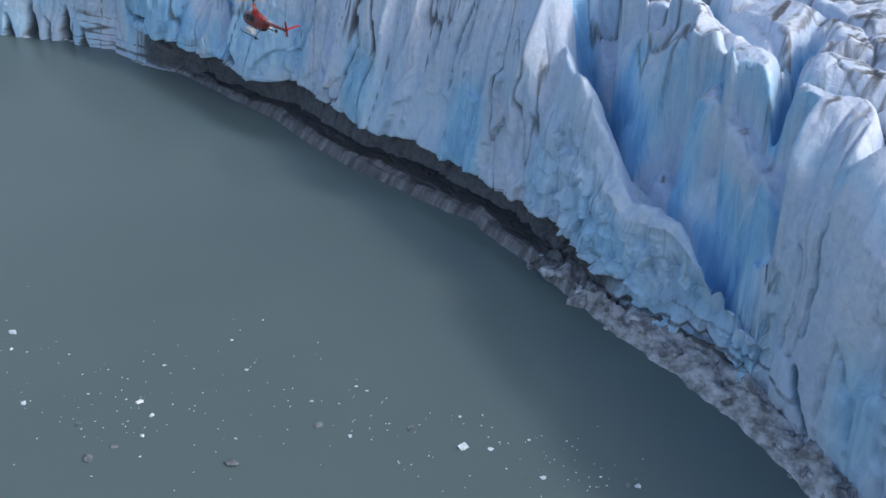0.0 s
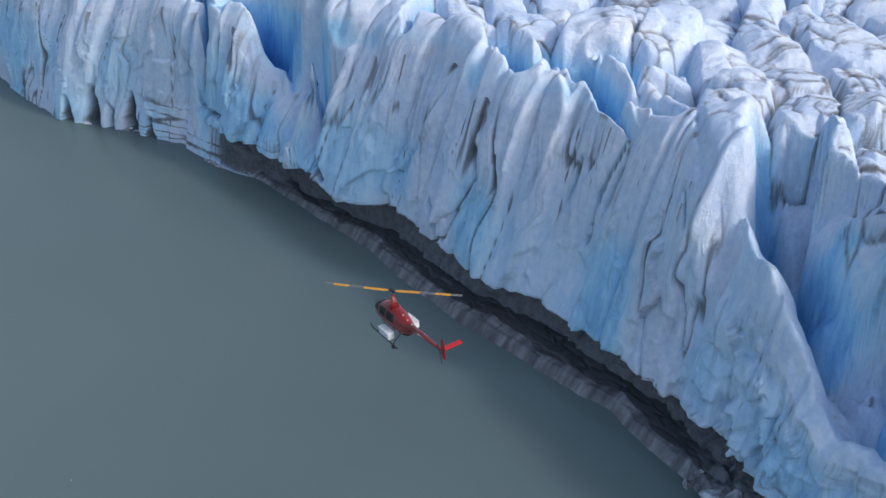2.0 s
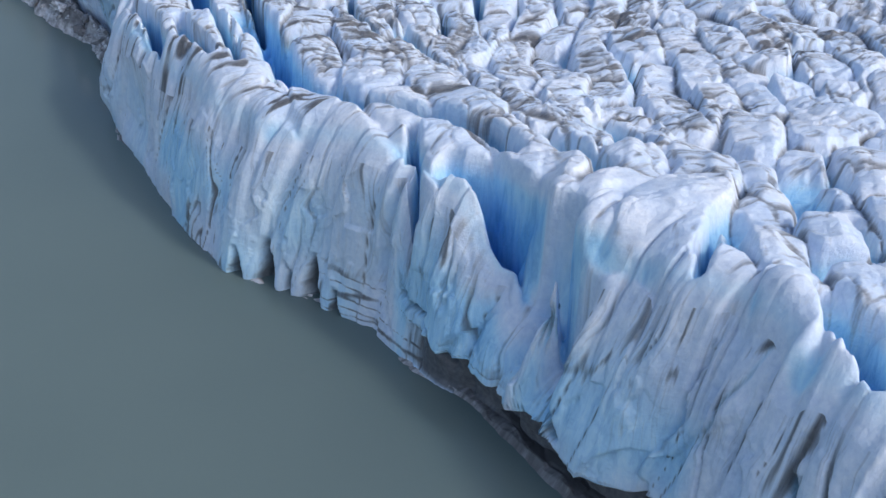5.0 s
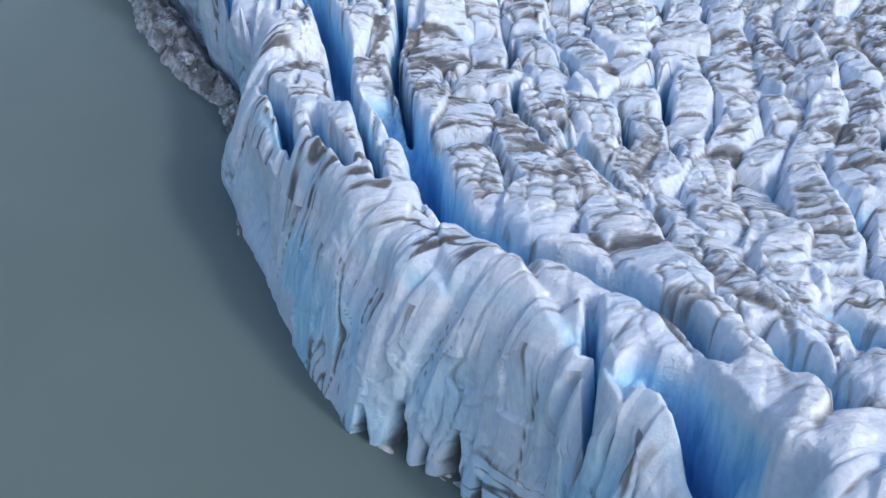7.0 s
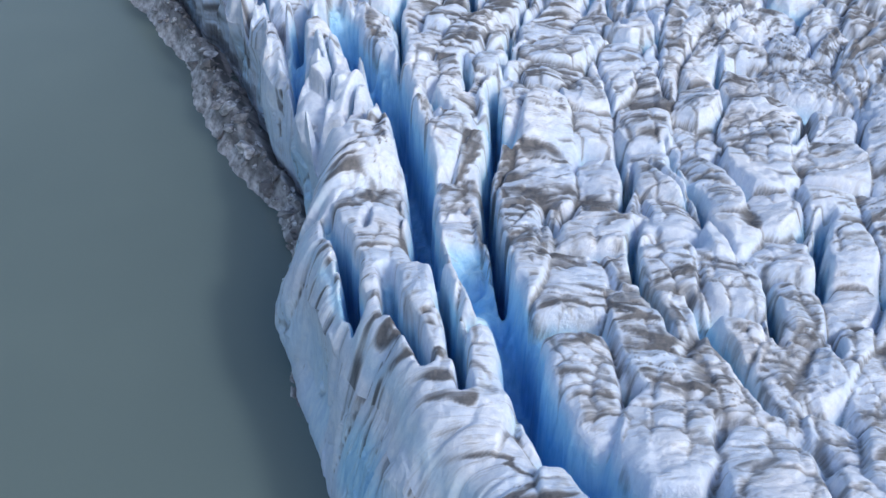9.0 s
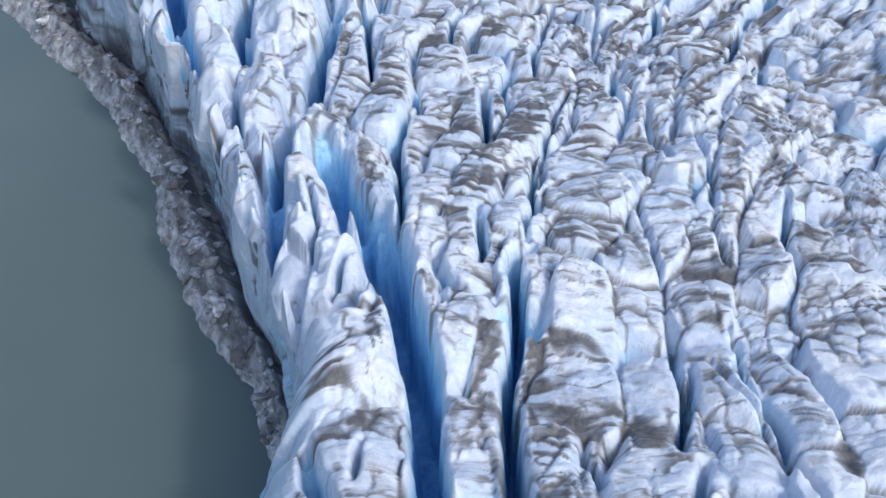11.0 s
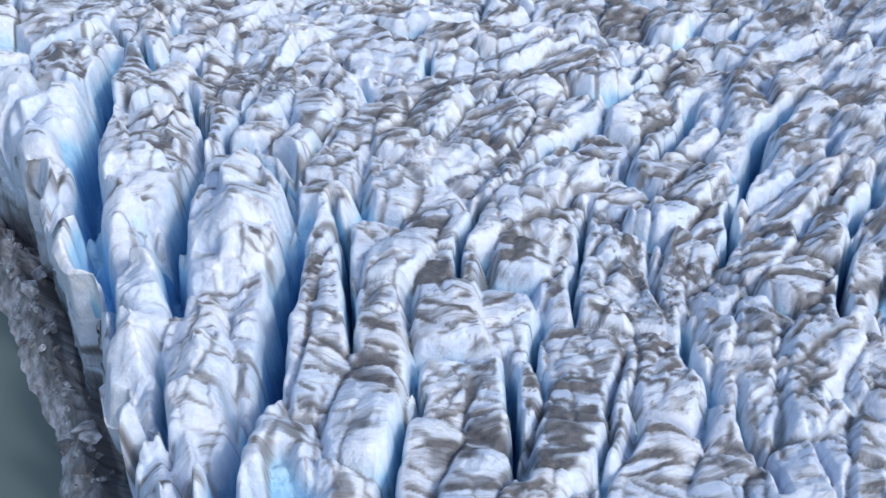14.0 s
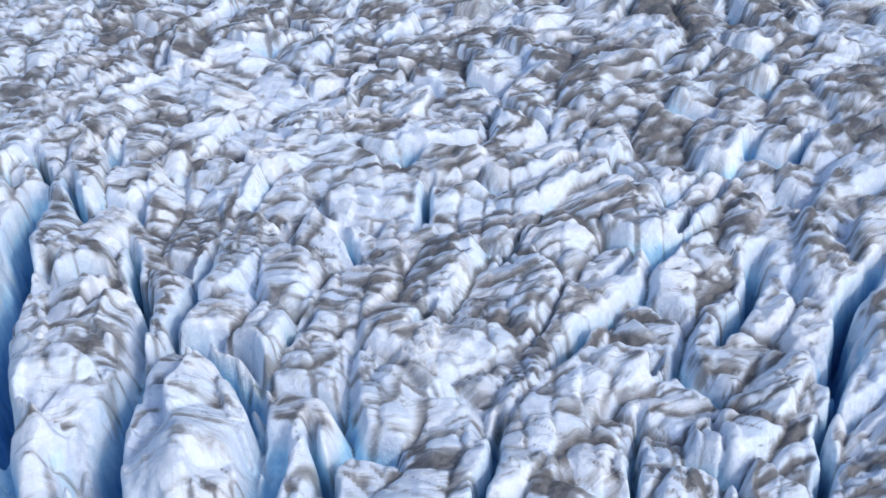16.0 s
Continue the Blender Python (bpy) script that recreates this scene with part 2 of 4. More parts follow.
crevasse(15, 0.45, 20, (231.7, 41.1), (220, 40.4), (207.1, 38.9), shoulder=0.15, spread=2)
crevasse(16, 0.17, 30.8, (219.3, 56.4), (214.1, 53.7), shoulder=0.06, spread=1)
crevasse(16, 0.13, 30.8, (273.7, 98.1), (262.5, 90.9), shoulder=0.06, spread=1)
crevasse(12, 0.45, 20, (450, 0), (452, 10.5), (451, 17), shoulder=0.13, spread=2.0)
crevasse(12, 0.22, 30.8, (474, 3), (478, 9), (482, 20), shoulder=0.13, spread=2.0)
# between the domes behind the high front
crevasse(26, 1.2, 12, (102.3, 30), (94.8, 27), (88.9, 25.3), (88.6, 28), shoulder=0.1, spread=1.6)
crevasse(24, 1.5, 12, (85.3, 31), (77.9, 28), (70.6, 25.5), shoulder=0.1, spread=1.6)
crevasse(31, 0.7, 12, (83, 34), (78.8, 34.6), (74.2, 33.1), shoulder=0.15, spread=1.6)
crevasse(29, 0.9, 12, (69.3, 27.9), (65.4, 27.5), (60.7, 27.1), shoulder=0.12, spread=1.6)
crevasse(29, 0.4, 20, (99.2, 44.2), (102.9, 51.4), (106.6, 59.5), shoulder=0.1, spread=1.4)
crevasse(28, 0.6, 20, (116.7, 48.5), (106.8, 42.8), shoulder=0.1, spread=1.4)
crevasse(30, 0.4, 20, (126.2, 36.6), (121.6, 29.4), (117.1, 22.9), shoulder=0.1, spread=1.4)
crevasse(18, 0.25, 20, (177.4, 16.3), (171.7, 13.6), (166.8, 10.2), (161.3, 8.8), shoulder=0.05, spread=1)
crevasse(17, 1.2, 12, (162.8, 31.2), (155.6, 30.4), (149.8, 30), (145.6, 29.5), shoulder=0.12, spread=2)
crevasse(18, 0.4, 20, (156.5, 39.8), (152, 35.6), shoulder=0.1, spread=1.4)
crevasse(19, 0.9, 12, (165.5, 43.3), (159.9, 44.4), (154.8, 44.3), shoulder=0.2, spread=2.5)



# cracks down the cliff: half width, depth, points u, z
FACE_CRACKS = [
    (0.7, 3.0, (-18.8, 11), (-20.5, 7), (-22.5, 3.5)),
    (0.35, 1.2, (-18.2, 37), (-18.8, 27), (-18.9, 16)),
    (0.35, 1.2, (-8.2, 33), (-8.8, 14)),
    (0.7, 3.2, (138.4, 24.9), (132.5, 17.2), (127.4, 9)),
    (0.6, 2.5, (166.3, 10.3), (158.5, 9.8), (152.4, 5.2)),
    (0.45, 2.0, (101.2, 15.1), (98.6, 11.1), (95.9, 6.6)),
    (0.6, 1.8, (92, 26.1), (90.4, 21.9)),
    (0.4, 1.6, (50.9, 34.8), (48.3, 31.1)),
    (0.4, 1.0, (99.9, 43.8), (104, 30.5), (106.7, 19.6)),
    (0.4, 1.3, (72.7, 30.3), (73.4, 23.8)),
    (0.4, 1.3, (65.5, 37.4), (67.5, 26.3), (67.5, 19.2)),
    (0.4, 1.2, (64.3, 36.3), (65.7, 25.5)),
]


def cut(u, v, top):
    """The surface after all crevasses have been cut."""
    _, _, cw, ox, oy = cells(u / 6.0 + 0.2 * rough(u / 3, v / 3, 41), v / 6.0, 42)
    wu = u + 0.6 * rough(u / 6, v / 6, 31) + 0.06 * rough(u / 1.3, v / 1.3, 32) + 0.3 * np.sin(31 * cw) + 0.4 * ox
    wv = v + 0.6 * rough(u / 6, v / 6, 33) + 0.06 * rough(u / 1.3, v / 1.3, 34) + 0.3 * cw - 0.4 * oy
    corner = along([(45, 1.0), (80, 0.25), (260, 0.15), (290, 0.45)], u)
    wu = wu + corner * (0.8 * np.abs(rough(u / 3.6, v / 3.6, 35)) + 0.3 * np.abs(rough(u / 1.5, v / 1.5, 37)))
    wv = wv + corner * (0.8 * np.abs(rough(u / 3.6, v / 3.6, 36)) + 0.3 * np.abs(rough(u / 1.5, v / 1.5, 38)))
    for floor, half, steep, pts, shoulder, spread in CREVASSES:
        reach = half + 3.5 * spread + 2
        us, vs = [p[0] for p in pts], [p[1] for p in pts]
        inside = (wu > min(us) - reach) & (wu < max(us) + reach) & (wv > min(vs) - reach) & (wv < max(vs) + reach)
        pu, pv = wu[inside], wv[inside]
        if not len(pu):
            continue
        best = np.full(pu.shape, 1e9)
        end = np.full(pu.shape, 0.0)
        total = sum(math.dist(p, q) for p, q in zip(pts, pts[1:]))
        run = 0.0
        for p, q in zip(pts, pts[1:]):
            n = math.dist(p, q)
            s = np.clip(((pu - p[0]) * (q[0] - p[0]) + (pv - p[1]) * (q[1] - p[1])) / n ** 2, 0, 1)
            d = np.hypot(pu - p[0] - s * (q[0] - p[0]), pv - p[1] - s * (q[1] - p[1]))
            near = d < best
            best = np.where(near, d, best)
            far = np.minimum(run + s * n, total - run - s * n)
            end = np.where(near, far, end)
            run += n
        taper = 0.25 + 0.75 * step(end, 0, min(8.0, total * 0.35))
        x = np.maximum(0, best - half)
        shoulder, spread = 0.45 * shoulder, 0.8 * spread
        slot = (1 - shoulder) * np.exp(-(x * steep / 8) ** 1.6) + shoulder * np.exp(-(x / spread) ** 1.3)
        bed = floor + 1.5 * rough(pu / 3, pv / 3, 40)
        top[inside] -= np.maximum(top[inside] - bed, 0) * slot * taper
    return top


def seracs(u, v, turn, long, wide, seed, gape, steep, ridge, tilt, lift=1.0):
    """Rows of slabs with tilted, gabled tops and broken sides: height, how far below the slab's top, a random number for the slab, and the height over the next slab (0 along the joints)."""
    c, s = math.cos(turn), math.sin(turn)
    a = u * c + v * s + long * (0.24 * rough(u / (1.3 * long), v / (1.3 * long), seed + 1) + 0.012 * rough(u / (0.25 * long), v / (0.25 * long), seed + 2))
    b = v * c - u * s + wide * (0.5 * rough(u / (1.5 * long), v / (1.5 * long), seed + 3) + 0.5 * rough(u / (4 * long), v / (4 * long), seed + 10) + 0.02 * rough(u / (0.25 * long), v / (0.25 * long), seed + 4))
    row = np.floor(b / wide)
    best, second, drop, who = np.full(u.shape, -99.0), np.full(u.shape, -99.0), np.zeros(u.shape), np.zeros(u.shape)
    for j in (-1, 0, 1):
        r = row + j
        slid = a / long - 0.5 * lattice(r, 0 * r, seed + 5)
        col = np.floor(slid)
        for i in (-1, 0, 1):
            k = col + i
            w1, w2, w3, w4 = (lattice(k, r, seed + n) for n in (6, 7, 8, 9))
            dx = (slid - k - 0.5 - 0.22 * w1) * long
            dy = (b / wide - r - 0.5 - 0.15 * w2) * wide + 0.24 * w3 * dx
            out = np.maximum(np.abs(dx) - long * (0.52 + 0.10 * w4), np.abs(dy) - wide * (0.50 + 0.05 * w1)) + gape
            out = np.maximum(out, 0.55 * np.abs(dx - 0.1 * long * w2) / long * wide * 1.3 + 0.8 * np.abs(dy) - wide * (0.66 + 0.08 * w3) + gape)
            top = lift * w4 - tilt * w1 * dx - 1.3 * tilt * w2 * dy - ridge * (0.7 + 0.3 * w3) * np.abs(dy - 0.22 * wide * w4) - 0.35 * ridge * np.abs(dx - 0.3 * long * w2)
            fall = steep * np.maximum(out, 0)
            here = top - fall
            won = here > best
            second = np.where(won, best, np.maximum(second, here))
            best, drop, who = np.where(won, here, best), np.where(won, fall, drop), np.where(won, w3, who)
    return best, drop, who, best - second


# the great towers of the front: both ends of the spine u, v, the outer end first; half width; height of the top
TOWERS = [
    (412, 2, 430, 6, 6.3, 31.0), (398, 14, 416, 20.5, 6.8, 31.5), (390, 10.5, 398, 13, 2.8, 28.5), (373, 23, 398, 31, 6.0, 31.5), (358, 7.8, 381, 13, 3.9, 29.0), (346, 12.3, 366, 17, 4.0, 29.5),
    (320, 5.0, 346, 6.6, 1.9, 26.0), (371, 4.5, 382, 7, 1.2, 25.0), (351, 20.6, 372, 25, 1.6, 27.0), (306, 9.6, 328, 15.6, 4.6, 29.0), (296, 10.5, 307, 16, 3.2, 28.0),
]


def towers(u, v):
    """Height of the great towers, how far a place lies outside the nearest, and a random number for the tower."""
    _, _, cw, ox, oy = cells(u / 4.5 + 0.2 * rough(u / 3, v / 3, 171), v / 3.5, 172)
    chips = 0.5 * cw + 0.8 * (ox * np.sin(50 * cw) + oy * np.cos(70 * cw)) + 0.5 * rough(u / 6, v / 6, 173)
    best, outside, who = np.full(u.shape, -50.0), np.full(u.shape, 50.0), np.zeros(u.shape)
    for u0, v0, u1, v1, half, top in TOWERS:
        s = ((u - u0) * (u1 - u0) + (v - v0) * (v1 - v0)) / ((u1 - u0) ** 2 + (v1 - v0) ** 2)
        t = np.clip(s, 0, 1)
        away = np.hypot(u - u0 - t * (u1 - u0), v - v0 - t * (v1 - v0)) + chips * (0.35 + 0.1 * half)
        shape = top - 0.36 * half * np.clip(away / half, 0, 1) ** 1.3 - 3.0 * np.clip(0.35 - s, 0, 0.6) / 0.35 - 4.0 * np.maximum(away - half, 0)
        best, who = np.maximum(best, shape), np.where(shape > best, math.sin(7 * u0), who)
        outside = np.minimum(outside, away - half)
    return best, outside, who


def across(u, w):
    """Coordinates along and across the grit bands; w runs up the face, is 0 at the lip and goes on inland."""
    inland = np.maximum(w, 0)
    x = u + 0.2 * inland * np.tanh(inland / 25) - 0.0035 * np.maximum(inland - 45, 0) ** 2 * (inland < 160) + 2.2 * rough(u / 12, w / 12, 60) + 0.5 * rough(u / 3, w / 4, 61)
    return x, w / 45 + (1 / 11 - 1 / 45) * 4 * np.logaddexp(0, (w - 5) / 4)


def grit_lines(x, k):
    near, beside = (rough(p / 5.6, k, 62) + 0.22 * rough(p / 1.6, k * 2.5, 63) for p in (x, x + 0.6))
    near = near / np.clip(np.abs(beside - near) / 0.11, 0.3, 1)
    far = rough(x / 2.4 + 40, k * 1.3, 65) + 0.3 * rough(x / 1.1, k * 3, 66)
    return np.exp(-(near / 0.12) ** 2), np.exp(-(far / 0.085) ** 2)


def washes(x, k, seed, size, uneven):
    """Grit smeared from one side of each band: a crisp edge that fades away; and the place between two edges, 0 to 1."""
    f = x / size + uneven * rough(x / (3.2 * size), k * 0.9, seed) + 0.09 * rough(x / (0.5 * size), k * 2.2, seed + 1)
    one = np.floor(f)
    f = f - one
    amount = rough(one * 1.7 + 0.37, k * 1.4, seed + 3) + 0.5 * rough(x / (0.8 * size), k * 2.8, seed + 4)
    return np.maximum((1 - f) ** 4.5, step(f, 0.9, 1.0)) * step(amount, -0.45, 0.3), f


def chisel(u, v, height, slope, rounds=12):
    """Wears every step down to a slope no steeper than given, so that sharp crests and valleys stay between plane faces."""
    h = height.copy()
    du = np.diff(u, axis=1)
    dv = np.diff(v, axis=0)
    for i in range(rounds):
        h[:, 1:] = np.minimum(h[:, 1:], h[:, :-1] + slope[:, 1:] * du)
        h[:, :-1] = np.minimum(h[:, :-1], h[:, 1:] + slope[:, :-1] * du)
        h[1:] = np.minimum(h[1:], h[:-1] + slope[1:] * dv)
        h[:-1] = np.minimum(h[:-1], h[1:] + slope[:-1] * dv)
        diagonal = np.hypot(du[1:], dv[:, 1:])
        h[1:, 1:] = np.minimum(h[1:, 1:], h[:-1, :-1] + slope[1:, 1:] * diagonal)
        h[:-1, 1:] = np.minimum(h[:-1, 1:], h[1:, :-1] + slope[:-1, 1:] * diagonal)
        h[1:, :-1] = np.minimum(h[1:, :-1], h[:-1, 1:] + slope[1:, :-1] * diagonal)
        h[:-1, :-1] = np.minimum(h[:-1, :-1], h[1:, 1:] + slope[:-1, :-1] * diagonal)
    return h


def pillars(u, z):
    """The upright ribs of the cliff: how far they stand out, and the depth of the grooves between them."""
    top, _, _, apart = seracs(u + 0.10 * z + 1.1 * rough(u / 19, z / 17, 154), z / 8, math.pi / 2, 46, 8.5, 800, 0.05 + 0.2 * rough(u / 13, z / 30, 153), 2.4, 0.13, 0.08, 0.8)
    return np.maximum(top, -3.0), np.exp(-(apart / 0.32) ** 2)


def surface(u, v):
    """Height, clean-ice amount, grit and grit coordinates of the ice surface."""
    lip = along(SHORE, u) + along(SHELF, u) + along(LEANING, u)
    d = v - lip
    base = along(CREST, u) - step(d, 8, 75) * along([(0, 3), (120, 9), (250, 7), (420, 6), (640, 6)], u) + 1.4 * cloud(u / 30, v / 30, 3, 3) + along([(150, 1.3), (175, 0.5), (250, 0.5), (280, 1.3)], u) * rough(u / 7, d / 20, 4) * (1 - step(d, 5, 25))
    slope = 0.3 + 0.0018 * np.clip(u - 220, 0, 250) + 0.0045 * np.clip(v - 10, 0, 120) + 0.004 * np.clip(160 - u, 0, 80)
    m1, m3 = 1 - step(slope, 0.38, 0.5), step(slope, 0.75, 0.9)
    m0 = 1 - step(u + 10 * rough(u / 20, v / 20, 110), 140, 165)
    m1, m3 = m1 * (1 - m0), m3 * (1 - m0)
    m4 = step(u, 282, 300) * (1 - step(d, 15, 24))
    m1, m3 = m1 * (1 - m4), m3 * (1 - m4)
    m2 = np.clip(1 - m1 - m3 - m0 - m4, 0, 1)
    calm = step(d, 2, 14)
    # how far the joints between the slabs stand open
    gape = 0.9 * rough(u / 15, v / 15, 150) + 0.35 * rough(u / 5, v / 5, 151) - 0.25
    height, drop, joint, turned = 0.0, 0.0, 0.0, 0.0
    for share, turn, long, wide, seed, steep, ridge, tilt, lift in (
            (m4, 0.22, 15, 11, 900, 3.2, 0.42, 0.12, 1.6), (m0, 0.75, 15, 9.5, 500, 3.0, 0.36, 0.15, 2.0), (m1, 0.32, 18, 9, 100, 4.0, 0.18, 0.10, 0.7),
            (m2, 0.55, 15, 8, 200, 3.4, 0.22, 0.17, 1.1), (m3, 0.95, 12, 8, 300, 3.0, 0.18, 0.26, 1.0)):
        top, fall, who, apart = seracs(u, v, turn, long, wide, seed, np.clip(gape + 0.62 * m0 + 0.25 * m4, 0, 1.2), steep, ridge, tilt, lift)
        height, drop = height + share * np.maximum(top, -6.5), drop + share * np.minimum(fall, 5)
        joint, turned = joint + share * np.exp(-(apart / 0.9) ** 2), turned + share * who
    edge = along([(100, 0.55), (150, 0.5), (175, 0.25), (280, 0.25), (320, 0.7)], u)
    keep = edge + (1 - edge) * step(d, 4, along([(100, 12), (200, 20), (640, 20)], u))
    height, drop = base + 0.8 + height * keep, drop * keep
    tower, outside, which = towers(u, v)
    _, _, tw, ox, oy = cells(u / 7.5 + 0.25 * rough(u / 5, v / 5, 174), v / 5.5 + 0.2 * rough(u / 5, v / 5, 176), 175)
    tower = np.maximum(tower + 0.9 * tw + 2.6 * (ox * np.sin(40 * tw) + oy * np.cos(60 * tw)) * step(-outside, -0.5, 1.5), 12)
    inside = 1 - step(outside, 1.2, 3.0)
    height, drop, joint = height + (tower - height) * inside, drop * (1 - inside) + inside * np.clip(3 * outside, 0, 4), joint * (1 - inside)
    _, groove = pillars(u, base)
    height = height - along([(150, 1.6), (175, 0.7), (255, 0.7), (290, 1.3)], u) * groove * (1 - step(d, 3, 12))
    # smaller blocks with tilted faces
    small, _, _, split = seracs(u, v, 0.42, 5.6, 4.0, 600, -0.2 + 0.25 * rough(u / 6, v / 6, 152), 1.5, 0.08, 0.26, 0.35)
    height = height + (small + 0.4) * (0.35 + 0.65 * calm) * (0.38 + 0.3 * m3)
    tiny, _, _, _ = seracs(u, v, 0.9, 2.1, 1.6, 700, 0 * u - 0.05, 1.2, 0.06, 0.24, 0.16)
    height = height + 0.35 * tiny * (0.6 + 0.4 * calm)
    x, k = across(u, d)
    near_line, far_line = grit_lines(x, k)
    other = np.exp(-((rough(x / 3.1 + 0.35 * v / 3.1 + 80, k * 1.2 - 0.3 * x / 3.1, 67) + 0.3 * rough(u / 1.3, v / 1.3, 68)) / 0.07) ** 2)
    # every block has grit lines of its own slant
    turned = turned * (1 - inside) * step(d, 8, 16) + which * inside
    slant = x + 5 * turned + (0.15 + 0.55 * turned) * v
    wash1, f1 = washes(slant, k + 3 * turned, 120, 4.4, 0.7)
    wash2, f2 = washes(x + (0.55 - 0.9 * turned) * v + 7 * turned, k * 0.9 - 0.05 * x, 130, 5.6, 0.8)
    wash = np.maximum(wash1, wash2 * step(d, 12, 30)) * along([(40, 1.0), (75, 0.6), (150, 0.55), (240, 0.75), (320, 1)], u)
    pick = step(rough(x / 7, k * 0.8, 140), -0.1, 0.5)
    band = np.maximum(np.maximum(near_line * (1 - calm + calm * pick), 1.02 * wash), np.maximum(0.65 * far_line, 0.65 * other) * step(d + 12 * m0, 12, 30) * step(rough(x / 7, k * 0.8, 142), -0.3, 0.3))
    height = height + calm * (0.75 * np.minimum(f1 / 0.22, (1 - f1) / 0.78) + 0.6 * np.minimum(f2 / 0.18, (1 - f2) / 0.82)) * (0.36 + 0.5 * m3) * (1 - 0.5 * m0)
    seam = joint * calm * step(rough(u / 12, v / 12, 155), -0.6, 0.1)
    crack = np.exp(-(split / 0.45) ** 2) * step(rough(u / 7, v / 7, 76), -0.3, 0.3) * calm
    height = height - 0.3 * near_line * (1 - 0.6 * calm) + 0.06 * cloud(u / 2.2, v / 2.2, 64, 3)
    # the low broken apron at the front
    gap = along(CLEFT, u)
    low = along([(-40, 60), (-13, 50), (-11.5, 10), (-6, 11), (0, 16), (8, 21), (18, 21), (22, 23), (28, 29), (34, 34), (38, 33), (43, 34), (49, 60), (60, 60)], u)
    # tumbled blocks on the broken corner
    _, _, hw, ox, oy = cells(u / 8.5 + 0.25 * rough(u / 6, v / 6, 161), v / 6.5 + 0.1 * rough(u / 4, v / 4, 162), 95)
    hu, hv = u - 8.5 * ox, v - 6.5 * oy
    inland = np.maximum(hv - along(CLEFT, hu), 0)
    heap = 0.9 * hw - 1.5 * ox * np.sin(40 * hw) - 1.8 * oy * np.cos(60 * hw) - 0.8 * np.abs(ox + 0.5 * oy)
    stair = 20 + 3.4 * inland + 6 * hw + 2.2 * heap
    corner = step(48 - u, 0, 8) * step(u, -14, -8)
    height = np.where(v > gap, height + (np.minimum(height, stair) - height) * corner, height)
    low = low + 1.5 * cloud(u / 6, v / 6, 72, 4) + 0.8 * small - 0.8 * np.maximum(np.maximum(gap - 6.5, lip + 0.6) - v, 0) - 1.1 * np.maximum(v - np.maximum(gap - 6.5, lip + 0.6), 0)
    height = np.where(v < gap, softmin(height, low, 1.5), height)
    # the pinnacle in front of the chasm sinks towards its open end
    sinking = along([(136, 20), (143, 20), (150, 27), (156, 33), (160, 40)], u) + 0.8 * small
    height = np.where((u > 135) & (u < 160), height + (np.minimum(height, sinking) - height) * (1 - step(d, 3, 5)) * step(u, 136, 138), height)
    whole = height
    height = height - 0.5 * seam - 0.25 * crack
    height = cut(u, v, height.copy())
    r = np.minimum(9.0, 0.35 * along(CREST, u)) * along([(-14, 1.3), (-4, 1.1), (10, 0.6), (40, 0.6), (60, 1.0), (280, 1.0), (300, 0.5), (600, 0.5)], u)
    e = np.clip(1 - np.maximum(d, 0) / r, 0, 1)
    height = height - 0.75 * r * e ** 2.2 * step(height, 10, 28)
    # the front domes are worn round
    worn = np.maximum(0.3 * m0 * step(u, 40, 70), 0.15 * (1 - step(d, 20, 34)) * step(u, 150, 175)) * step(d, 0, 1.5)
    sheer = np.hypot(np.gradient(height, axis=1) / np.maximum(np.gradient(u, axis=1), 0.05), np.gradient(height, axis=0) / np.maximum(np.gradient(v, axis=0), 0.05))
    edge = step(sheer, 0.9, 2.0)
    for i in range(2):
        edge[1:-1, 1:-1] = np.maximum(edge[1:-1, 1:-1], 0.25 * (edge[1:-1, :-2] + edge[1:-1, 2:] + edge[:-2, 1:-1] + edge[2:, 1:-1]))
    worn = np.maximum(worn, 0.45 * edge * step(d, 3, 8))
    for i in range(2):
        soft = height.copy()
        soft[1:-1, 1:-1] = 0.25 * (height[1:-1, :-2] + height[1:-1, 2:] + height[:-2, 1:-1] + height[2:, 1:-1])
        height = height + 0.8 * worn * (soft - height)
    beyond = np.maximum(np.maximum(step(-u, 200, 250), step(u, 680, 730)), step(v, 260, 310))
    height = height * (1 - beyond) + base * beyond
    patch = cloud(u / 26, v / 26, 70, 3)
    amount = step(patch - 0.1 * m0 + along([(200, 0.002), (330, 0.006)], u) * np.clip(d - 10, 0, 130) + 0.0012 * np.clip(u - 60, 0, 300) + along([(240, 0), (265, 0.3), (320, 0.3), (350, 0)], u) * (1 - step(d, 40, 70)), -0.5, 1.0)
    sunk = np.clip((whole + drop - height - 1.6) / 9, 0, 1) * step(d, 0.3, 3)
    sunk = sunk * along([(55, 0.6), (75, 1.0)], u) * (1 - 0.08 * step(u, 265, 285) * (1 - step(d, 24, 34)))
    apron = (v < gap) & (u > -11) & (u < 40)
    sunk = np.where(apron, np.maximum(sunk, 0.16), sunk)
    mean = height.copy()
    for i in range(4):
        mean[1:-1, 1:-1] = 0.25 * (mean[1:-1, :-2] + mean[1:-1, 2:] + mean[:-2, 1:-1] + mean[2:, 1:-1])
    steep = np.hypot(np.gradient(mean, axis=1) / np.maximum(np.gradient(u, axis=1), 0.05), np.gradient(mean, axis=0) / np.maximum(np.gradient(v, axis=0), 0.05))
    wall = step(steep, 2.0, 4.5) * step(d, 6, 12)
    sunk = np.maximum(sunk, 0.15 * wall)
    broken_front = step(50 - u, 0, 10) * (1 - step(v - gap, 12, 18))
